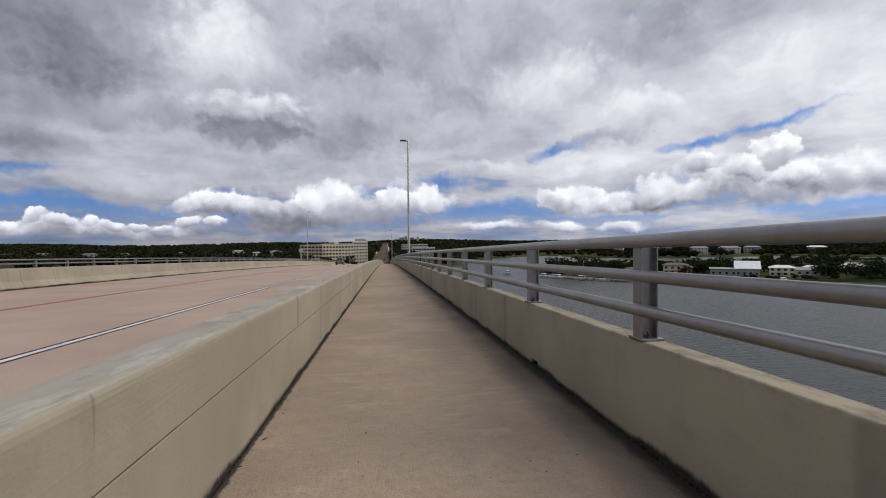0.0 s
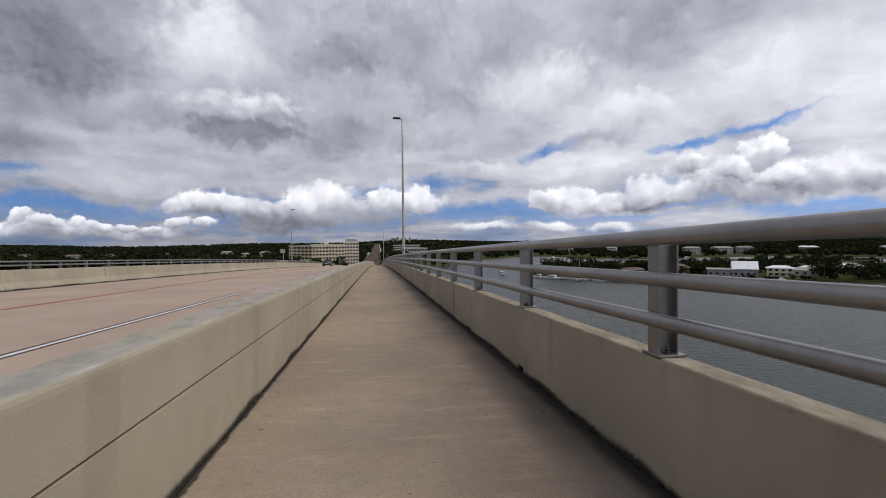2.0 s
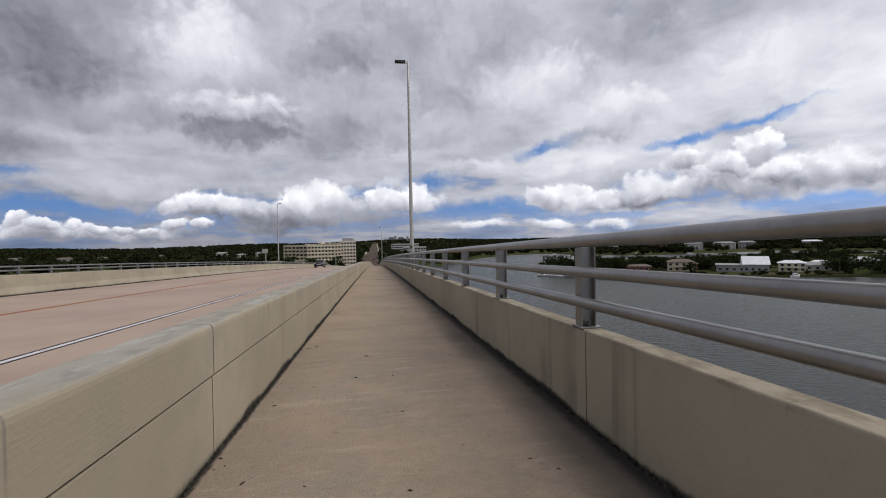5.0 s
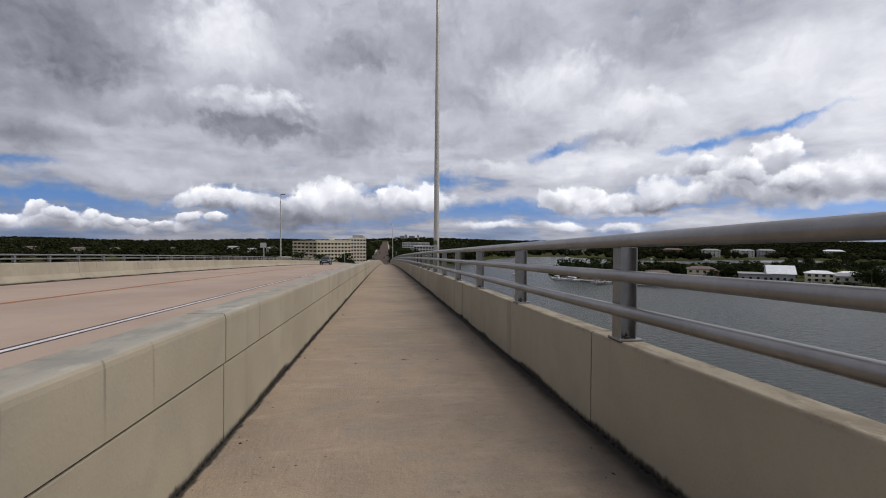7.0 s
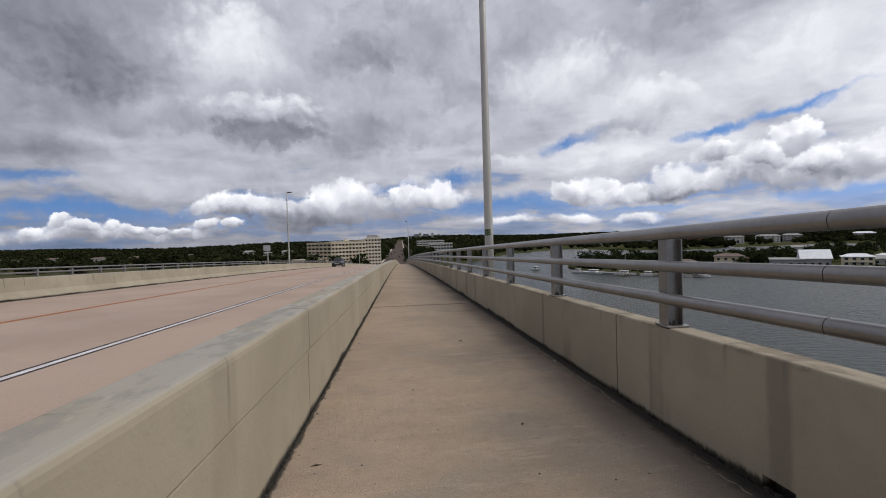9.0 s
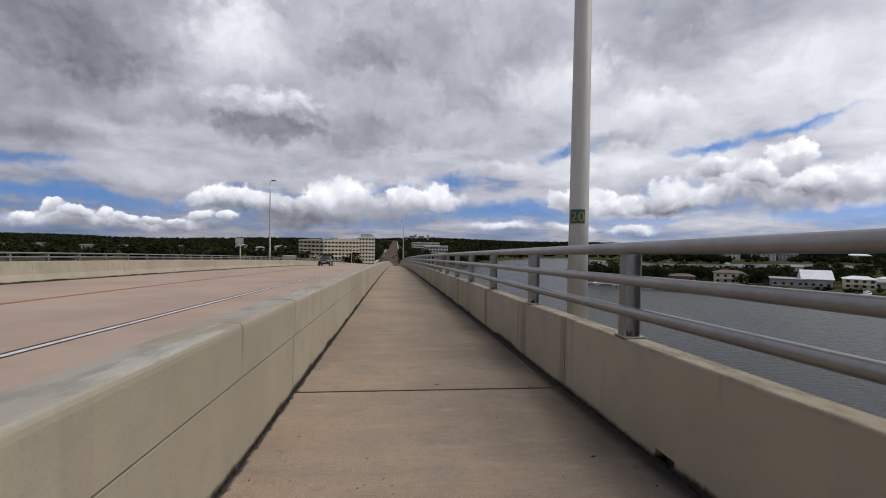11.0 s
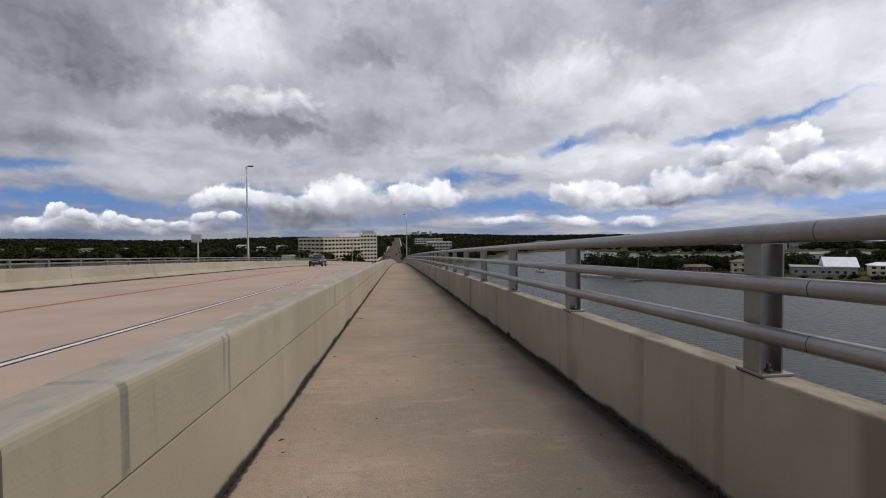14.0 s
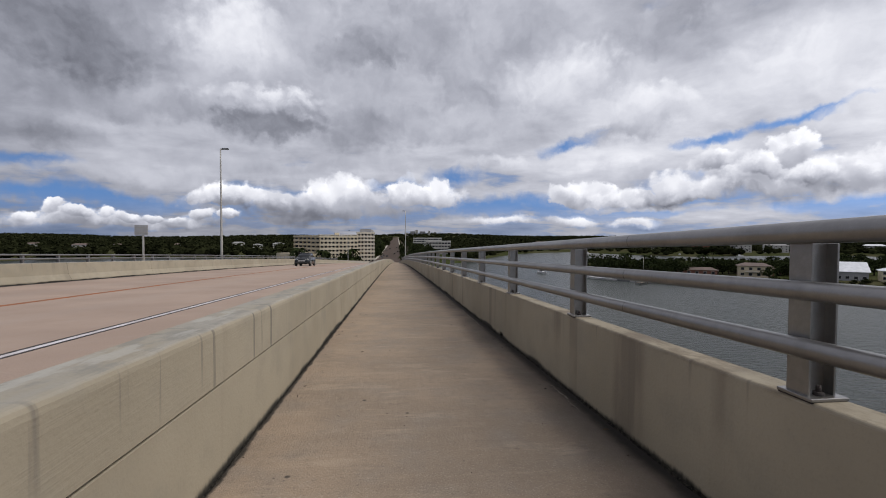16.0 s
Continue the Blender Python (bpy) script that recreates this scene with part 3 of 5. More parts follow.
barrier = thing("traffic_barrier", "weathered beige concrete barrier between footway and road", "barrier", kind="structure")
far_barrier = thing("traffic_barrier", "beige concrete barrier along the far edge of the road", "barrier", kind="structure")
for owner, sec, core in ((parapet, SEC_R, (1.675, 1.818, 0.676)), (barrier, SEC_LOW, (-1.12, -0.890, 0.838)), (far_barrier, SEC_F, (-15.44, -15.22, 0.855))):
    for a, b in zip(JOINTS, JOINTS[1:]):
        if owner is parapet and b < 95:
            # a drain slot through the foot of each length
            s = b - 1.66
            over = [(x, max(z, 0.075)) for x, z in sec]
            bm = sweep(sec, steps(a + 0.008, s - 0.10, 3.7))
            sweep(over, [s - 0.10, s + 0.10], bm=bm)
            sweep(sec, [s + 0.10, b - 0.008], bm=bm)
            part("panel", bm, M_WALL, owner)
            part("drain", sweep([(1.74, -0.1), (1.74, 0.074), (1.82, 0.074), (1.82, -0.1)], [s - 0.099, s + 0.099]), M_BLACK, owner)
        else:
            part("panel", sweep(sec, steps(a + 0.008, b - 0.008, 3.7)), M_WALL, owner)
        part("joint_seal", sweep([(core[0], -0.1), (core[0], core[2]), (core[1], core[2]), (core[1], -0.1)], [b - 0.02, b + 0.02]), M_SEAL, owner)
for a, b in zip(JOINTS, JOINTS[1:]):
    cuts = [a + 0.006, b - 0.006]
    for c, d in zip(cuts, cuts[1:]):
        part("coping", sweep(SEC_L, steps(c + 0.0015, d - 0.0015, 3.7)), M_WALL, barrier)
    part("joint_seal", sweep(SEC_GROOVE, steps(a, b, 3.7)), M_SEAL, barrier)

# black growth and grit in the angle between footway and walls
M_GROWTH = growth()


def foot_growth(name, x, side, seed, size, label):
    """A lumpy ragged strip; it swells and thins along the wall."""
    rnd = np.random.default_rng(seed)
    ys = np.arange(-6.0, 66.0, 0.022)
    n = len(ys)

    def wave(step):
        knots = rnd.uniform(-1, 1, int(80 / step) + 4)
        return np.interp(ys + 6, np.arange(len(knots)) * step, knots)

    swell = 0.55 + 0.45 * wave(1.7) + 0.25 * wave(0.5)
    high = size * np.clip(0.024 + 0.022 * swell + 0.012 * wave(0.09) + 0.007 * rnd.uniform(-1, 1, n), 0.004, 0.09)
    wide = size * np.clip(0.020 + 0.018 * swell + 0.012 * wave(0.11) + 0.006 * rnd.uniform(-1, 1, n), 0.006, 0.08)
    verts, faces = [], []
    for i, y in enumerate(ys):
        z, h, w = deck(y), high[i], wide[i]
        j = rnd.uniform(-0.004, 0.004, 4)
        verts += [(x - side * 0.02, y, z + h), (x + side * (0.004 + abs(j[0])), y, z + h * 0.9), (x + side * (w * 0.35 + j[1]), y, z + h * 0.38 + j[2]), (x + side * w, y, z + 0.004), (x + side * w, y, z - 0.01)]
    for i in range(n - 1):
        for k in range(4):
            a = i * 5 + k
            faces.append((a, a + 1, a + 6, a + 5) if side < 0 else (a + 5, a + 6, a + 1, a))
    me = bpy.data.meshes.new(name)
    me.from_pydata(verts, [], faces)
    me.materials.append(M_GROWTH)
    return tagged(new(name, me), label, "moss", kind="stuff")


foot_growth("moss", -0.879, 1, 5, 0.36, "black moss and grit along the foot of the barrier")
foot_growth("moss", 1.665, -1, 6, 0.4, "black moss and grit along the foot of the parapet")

# aluminium railing on the parapet
SPACING = 2.32575
railing = thing("railing", "grey aluminium railing with three oval rails", "railing", kind="structure")


def post_mesh():
    """An I-shaped post on its base plate; inner front corner of the plate at x = -0.012."""
    bm = bmesh.new()
    add_box(bm, 0.002, 0.011, -0.050, 0.050, 0.012, 0.60, 0.0015)
    add_box(bm, 0.109, 0.118, -0.050, 0.050, 0.012, 0.60, 0.0015)
    add_box(bm, 0.010, 0.110, -0.005, 0.005, 0.012, 0.60)
    me = bpy.data.meshes.new("post")
    bm.to_mesh(me)
    bm.free()
    me.materials.append(M_ALU)
    return me


def plate_mesh():
    bm = box(-0.014, 0.146, -0.080, 0.080, 0.0, 0.014, 0.003)
    me = bpy.data.meshes.new("base_plate")
    bm.to_mesh(me)
    bm.free()
    me.materials.append(M_ALU)
    return me


def bolt_mesh():
    bm = bmesh.new()
    tube(bm, (0, 0, 0), (0, 0, 0.018), 0.019, 0.019, 6)
    tube(bm, (0, 0, 0.018), (0, 0, 0.042), 0.010, 0.009, 6)
    me = bpy.data.meshes.new("bolt")
    bm.to_mesh(me)
    bm.free()
    me.materials.append(M_BLACK)
    return me


def pad_mesh():
    bm = box(-0.010, 0.142, -0.076, 0.076, -0.006, 0.0005)
    me = bpy.data.meshes.new("bedding_pad")
    bm.to_mesh(me)
    bm.free()
    me.materials.append(M_BLACK)
    return me


POST, PLATE, BOLT, PAD = post_mesh(), plate_mesh(), bolt_mesh(), pad_mesh()
for k in range(-4, 76):
    y = SPACING * k - 0.078
    p = new("post", POST)
    p.parent = railing
    p.location = (1.672, y, deck(y) + 0.690)
    q = new("base_plate", PLATE)
    q.parent = p
    if k < 45:
        q = new("bedding_pad", PAD)
        q.parent = p
    if k < 32:
        for sy in (-0.04, 0.04):
            b = new("bolt", BOLT)
            b.parent = p
            b.location = (0.055, sy, 0.010)
SPLICES = [22.6 + 8.6 * k for k in range(-4, 19)]
BULLET = [(0.0, -0.042), (0.020, -0.040), (0.034, -0.028), (0.040, -0.008), (0.040, 0.012), (0.032, 0.030), (0.018, 0.041), (0.0, 0.044),
          (-0.018, 0.041), (-0.032, 0.030), (-0.040, 0.012), (-0.040, -0.008), (-0.034, -0.028), (-0.020, -0.040)]
for cx, cz, grow in ((1.662, 1.330, 1.0), (1.634, 1.109, 0.86), (1.634, 0.892, 0.88)):
    for a, b in zip(SPLICES, SPLICES[1:]):
        sec = [(cx + x * grow, cz + z * grow) for x, z in BULLET]
        part("rail", sweep(sec, steps(a + 0.002, b - 0.002, 2.4), smooth=True, caps=False), M_ALU, railing)
        if b < 90:
            part("splice", sweep([(cx + x * grow * 0.9, cz + z * grow * 0.9) for x, z in BULLET], [b - 0.08, b + 0.08], smooth=True, caps=False), M_BLACK, railing)

# railing on the far barrier
far_railing = thing("railing", "grey aluminium railing with two rails on the far barrier", "railing", kind="structure")
for cz in (1.05, 1.22):
    for a, b in zip(SPLICES, SPLICES[1:]):
        part("rail", sweep(ellipse(-15.33, cz, 0.045, 0.04, 10), steps(a, b - 0.01, 4.3), smooth=True, caps=False), M_ALU, far_railing)
for k in range(0, 72):
    y = 3.1 + 2.05 * k
    p = new("post", POST)
    p.parent = far_railing
    p.location = (-15.42, y, deck(y) + 0.868)
    p.scale = (1, 1, 0.56)

# lamp posts
M_POLE = material("galvanised_pole", (0.50, 0.49, 0.46), (0.41, 0.40, 0.38), 1.2, 0.55, 0.35, stretch=(1, 1, 0.2))
M_DARK = material("dark_metal", (0.05, 0.05, 0.05), (0.08, 0.08, 0.08), 2.0, 0.5, 0.5)


def lamp_post(x, y, side, base, height):
    ob = thing("street_lamp", "tall tapered grey metal street lamp with a small flat head", "street lamp", (x, y, base), "street lamps along the bridge")
    n = 8
    rings = []
    for i in range(n + 1):
        r = 0.125 - 0.065 * i / n
        rings.append([(r * math.cos(2 * math.pi * k / 20), r * math.sin(2 * math.pi * k / 20), height * i / n) for k in range(20)])
    bm = loft(rings)
    part("pole", bm, M_POLE, ob)
    part("base_flange", box(-0.2, 0.2, -0.2, 0.2, 0, 0.05, 0.01), M_POLE, ob)
    bm = bmesh.new()
    tube(bm, (0, 0, height - 0.1), (side * 0.25, 0, height - 0.02), 0.04, 0.035, 8)
    part("arm", bm, M_POLE, ob)
    part("lamp_head", box(min(side * 0.15, side * 0.75), max(side * 0.15, side * 0.75), -0.14, 0.14, height - 0.07, height + 0.05, 0.02), M_DARK, ob)
    return ob


LAMPS = ((2.276, 41.75, -1, 12.35), (2.276, 162.8, -1, 12.35), (-17.1, 101.6, 1, 11.75), (-17.1, 222.0, 1, 11.75))
for x, y, side, top in LAMPS:
    b = deck(y) + 0.30
    lamp_post(x, y, side, b, deck(y) + top - b)
    # concrete bracket that carries the lamp on the outside of the deck
    s = 1 if x > 0 else -1
    inner, outer = (1.836, 2.70) if x > 0 else (-17.55, -15.463)
    br = mesh_object("lamp_bracket", box(inner, outer, y - 0.45, y + 0.45, deck(y) - 0.6, deck(y) + 0.30, 0.02), M_WALL)
    tagged(br, "concrete bracket outside the deck under a street lamp", "bracket", kind="structure")

# ---------- water and land ----------
WATER = -24.0
M_WATER = bpy.data.materials.new("bay_water")
M_WATER.use_nodes = True
t = M_WATER.node_tree
p = t.nodes["Principled BSDF"]
p.inputs["Base Color"].default_value = (0.026, 0.032, 0.026, 1)
p.inputs["Roughness"].default_value = 0.28
p.inputs["Specular IOR Level"].default_value = 0.3
p.inputs["IOR"].default_value = 1.33
co = t.nodes.new("ShaderNodeTexCoord")
nz = t.nodes.new("ShaderNodeTexNoise")
nz.inputs["Scale"].default_value, nz.inputs["Detail"].default_value = 0.55, 6
mp = t.nodes.new("ShaderNodeMapping")
mp.inputs["Rotation"].default_value = (0, 0, radians(35))
mp.inputs["Scale"].default_value = (1, 2.6, 1)
t.links.new(co.outputs["Object"], mp.inputs[0])
t.links.new(mp.outputs[0], nz.inputs["Vector"])
bp = t.nodes.new("ShaderNodeBump")
bp.inputs["Strength"].default_value, bp.inputs["Distance"].default_value = 0.9, 0.6
t.links.new(nz.outputs[0], bp.inputs["Height"])
t.links.new(bp.outputs[0], p.inputs["Normal"])
bm = bmesh.new()
bmesh.ops.create_grid(bm, x_segments=8, y_segments=8, size=3400)
for v in bm.verts:
    v.co.z = WATER
tagged(mesh_object("water", bm, M_WATER), "dark grey-green rippled bay water", "water", kind="structure")

SHORE = ((-180, 900), (-90, 520), (-36.8, 560), (-27, 560), (-17, 520), (-13, 400), (-9, 300), (2, 300), (8, 420), (13, 560), (18.7, 700), (30, 600), (38, 655), (43, 750), (60, 760), (90, 800), (180, 900))


def shore(az):
    return float(np.interp(az, [a for a, _ in SHORE], [r for _, r in SHORE]))


def land_height(x, y):
    d = math.hypot(x, y - 25)
    az = math.degrees(math.atan2(x, y - 25))
    s = min(1, max(0, (d - 750) / 1500))
    hill = 12 + 7 * math.sin(az * 0.11 + 1.0) + 4 * math.sin(az * 0.31)
    return -22.6 + hill * s * s * (3 - 2 * s)


bm = bmesh.new()
azs = [-180 + 3 * i for i in range(121)]
fracs = (0, 0.004, 0.03, 0.1, 0.2, 0.35, 0.55, 0.8, 1.0)
rings = []
for az in azs:
    ring = []
    for i, f in enumerate(fracs):
        r = shore(az) * (1 + 0.03 * math.sin(az * 1.3)) 
        r = r + (3350 - r) * f
        x, y = r * math.sin(radians(az)), 25 + r * math.cos(radians(az))
        ring.append(bm.verts.new((x, y, WATER - 1 if i == 0 else land_height(x, y))))
    rings.append(ring)
for a, b in zip(rings, rings[1:]):
    for i in range(len(fracs) - 1):
        bm.faces.new((a[i], a[i + 1], b[i + 1], b[i])).smooth = True
bmesh.ops.remove_doubles(bm, verts=bm.verts, dist=0.01)
bmesh.ops.recalc_face_normals(bm, faces=bm.faces)
tagged(mesh_object("ground", bm, M_GROUND), "dark green low land beyond the water", "ground", kind="structure")


def slab(name, outline, top, mat, label):
    bm = bmesh.new()
    up = [bm.verts.new((x, y, top)) for x, y in outline]
    rim = [bm.verts.new((x * 1.004 , y - 0.8, WATER - 0.5)) for x, y in outline]
    bm.faces.new(up)
    for i in range(len(up)):
        j = (i + 1) % len(up)
        bm.faces.new((up[i], rim[i], rim[j], up[j]))
    bmesh.ops.recalc_face_normals(bm, faces=bm.faces)
    return tagged(mesh_object(name, bm, mat), label, "ground", kind="structure")


ISLAND = ((112, 300), (114, 335), (140, 405), (185, 446), (300, 449), (430, 446), (640, 390), (760, 250), (600, 160), (330, 205), (262, 226), (205, 246), (160, 262), (128, 272))
slab("ground_island", ISLAND, -22.9, M_GROUND, "grassy island with houses in the bay")

# far woods: each crown a dark core in a shell of leaf tufts
ICO = bmesh.new()
bmesh.ops.create_icosphere(ICO, subdivisions=1, radius=0.78)
ICO_V = np.array([v.co[:] for v in ICO.verts])
ICO_F = np.array([[v.index for v in f.verts] for f in ICO.faces])
ICO.free()


def clumps(name, places, mat, label, tufts=22):
    """places: rows of x, y, z, radius, height."""
    rng = np.random.default_rng(7)
    P = np.array(places)
    n = len(P)
    core = ICO_V[None] * rng.uniform(0.75, 1.15, (n, len(ICO_V), 1))
    d = rng.normal(size=(n, tufts, 3))
    d[..., 2] = np.abs(d[..., 2]) * 1.1 - 0.25
    d /= np.linalg.norm(d, axis=-1, keepdims=True)
    c = d * rng.uniform(0.68, 1.05, (n, tufts, 1))
    u = rng.normal(size=(n, tufts, 3))
    u /= np.linalg.norm(u, axis=-1, keepdims=True)
    v = np.cross(u, rng.normal(size=(n, tufts, 3)))
    v /= np.linalg.norm(v, axis=-1, keepdims=True)
    w = rng.uniform(0.16, 0.36, (n, tufts, 1))
    shell = np.stack([c - u * w, c + v * w, c + u * w * 1.2], 2).reshape(n, tufts * 3, 3)
    V = np.concatenate([core, shell], 1)
    V = V * np.stack([P[:, 3], P[:, 3], P[:, 4] / 2], -1)[:, None] + P[:, None, :3] + np.stack([0 * P[:, 4], 0 * P[:, 4], P[:, 4] / 2], -1)[:, None]
    F0 = np.concatenate([ICO_F, len(ICO_V) + np.arange(tufts * 3).reshape(tufts, 3)], 0)
    F = F0[None] + (np.arange(n) * V.shape[1])[:, None, None]
    me = bpy.data.meshes.new(name)
    me.from_pydata(V.reshape(-1, 3).tolist(), [], F.reshape(-1, 3).tolist())
    me.materials.append(mat)
    ob = new(name, me)
    return tagged(ob, label, "woods", kind="stuff")


# clearings in front of the houses on the far shore
CLEARINGS = [(math.degrees(math.atan2(x, y - 25)), math.hypot(x, y - 25), wide) for x, y, wide in
             ((-230, 755, 16), (-204, 758, 14), (-184, 800, 15), (-606, 800, 20), (-455, 770, 16), (-560, 830, 16), (-330, 790, 11), (-420, 800, 14))]

rng = np.random.default_rng(3)
rows = []
while len(rows) < 17000:
    az = rng.uniform(-62, 62)
    r0 = shore(az) + 12
    r = 1 / rng.uniform(1 / 3300, 1 / r0)
    x, y = r * math.sin(radians(az)), 25 + r * math.cos(radians(az))
    if r < 900 and (-75 < x < 60):
        continue
    if abs(x) < 14 and r < 1700:
        continue
    if any(abs(az - a) < math.degrees(wide / d) and r < d + 8 for a, d, wide in CLEARINGS) and rng.uniform() > 0.06:
        continue
    if az > 10 and r < 830 and rng.uniform() < 0.90:
        continue
    h = rng.uniform(6, 13)
    rows.append((x, y, land_height(x, y) - 1.5, h * rng.uniform(0.35, 0.75) * (1 + r / 4000), h))
clumps("woods", rows, M_LEAF, "dark green woods along the far shore")

# ---------- plaque on the lamp post ----------
M_GREEN = material("green_sheet", (0.005, 0.085, 0.055), (0.004, 0.07, 0.045), 4.0, 0.55)
M_GOLD = material("gold_letters", (0.32, 0.20, 0.05), (0.25, 0.155, 0.04), 6.0, 0.6)


def plaque(px, py, z0, z1, radius, a0, a1):
    ob = thing("number_plate", "green pole marker with yellow digits 20", "sign", (px, py, z0))
    bm = bmesh.new()
    n = 10
    inner, outer = [], []
    for i in range(n + 1):
        a = radians(a0 + (a1 - a0) * i / n)
        for r, store in ((radius, inner), (radius + 0.002, outer)):
            store.append((bm.verts.new((r * math.cos(a), r * math.sin(a), 0)), bm.verts.new((r * math.cos(a), r * math.sin(a), z1 - z0))))
    for i in range(n):
        bm.faces.new((outer[i][0], outer[i + 1][0], outer[i + 1][1], outer[i][1]))
        bm.faces.new((inner[i][1], inner[i + 1][1], inner[i + 1][0], inner[i][0]))
        bm.faces.new((outer[i][1], outer[i + 1][1], inner[i + 1][1], inner[i][1]))
        bm.faces.new((inner[i][0], inner[i + 1][0], outer[i + 1][0], outer[i][0]))
    bmesh.ops.recalc_face_normals(bm, faces=bm.faces)
    part("sheet", bm, M_GREEN, ob)
    for text, share in (("2", 0.30), ("0", 0.77)):
        fc = bpy.data.curves.new("digit", "FONT")
        fc.body, fc.size, fc.align_x, fc.extrude, fc.offset = text, 0.165, "CENTER", 0.0006, 0.0
        tmp = new("digit", fc)
        bpy.context.view_layer.update()
        me = bpy.data.meshes.new_from_object(tmp.evaluated_get(bpy.context.evaluated_depsgraph_get()))
        bpy.data.objects.remove(tmp)
        bm = bmesh.new()
        bm.from_mesh(me)
        bmesh.ops.subdivide_edges(bm, edges=[e for e in bm.edges if e.calc_length() > 0.03], cuts=2)
        for v in bm.verts:
            a = radians(a0 + (a1 - a0) * share) + v.co.x / (radius + 0.003)
            r = radius + 0.004 + v.co.z
            v.co = Vector((r * math.cos(a), r * math.sin(a), v.co.y + 0.026))
        part("digit", bm, M_GOLD, ob)


plaque(2.276, 41.75, deck(41.75) + 1.68, deck(41.75) + 1.85, 0.120, 192, 282)

# ---------- signs beside the road ----------
M_PLATE = material("sign_back", (0.50, 0.50, 0.50), (0.42, 0.42, 0.43), 3.0, 0.5, 0.5)


def road_sign(x, y, z_foot, z_top):
    ob = thing("road_sign", "square grey road sign seen from behind on a steel post", "road sign", (x, y, z_foot))
    part("post", box(-0.045, 0.045, -0.045, 0.045, 0, z_top - z_foot, 0.008), M_POLE, ob)
    h = z_top - z_foot
    panel = part("panel", box(-0.45, 0.32, -0.075, -0.055, h - 0.62, h, 0.004), M_PLATE, ob)
    for dz in (0.15, 0.47):
        part("rib", box(-0.42, 0.29, -0.10, -0.076, h - dz - 0.03, h - dz + 0.03), M_POLE, panel)
    return ob


road_sign(-15.33, 84.0, deck(84.0) + 0.868, deck(84.0) + 3.05)

# ---------- car ----------
M_CAR = material("car_paint", (0.020, 0.023, 0.026), (0.016, 0.018, 0.021), 2.0, 0.25, 0.4)
M_GLASS = material("dark_glass", (0.012, 0.014, 0.016), (0.010, 0.012, 0.014), 1.0, 0.06)
M_TYRE = material("tyre_rubber", (0.018, 0.018, 0.018), (0.03, 0.03, 0.03), 8.0, 0.9)
M_RIM = material("alloy_rim", (0.45, 0.45, 0.46), (0.38, 0.38, 0.38), 5.0, 0.35, 0.8)
M_HEAD = material("headlight_glass", (0.75, 0.75, 0.72), (0.6, 0.6, 0.6), 5.0, 0.1)


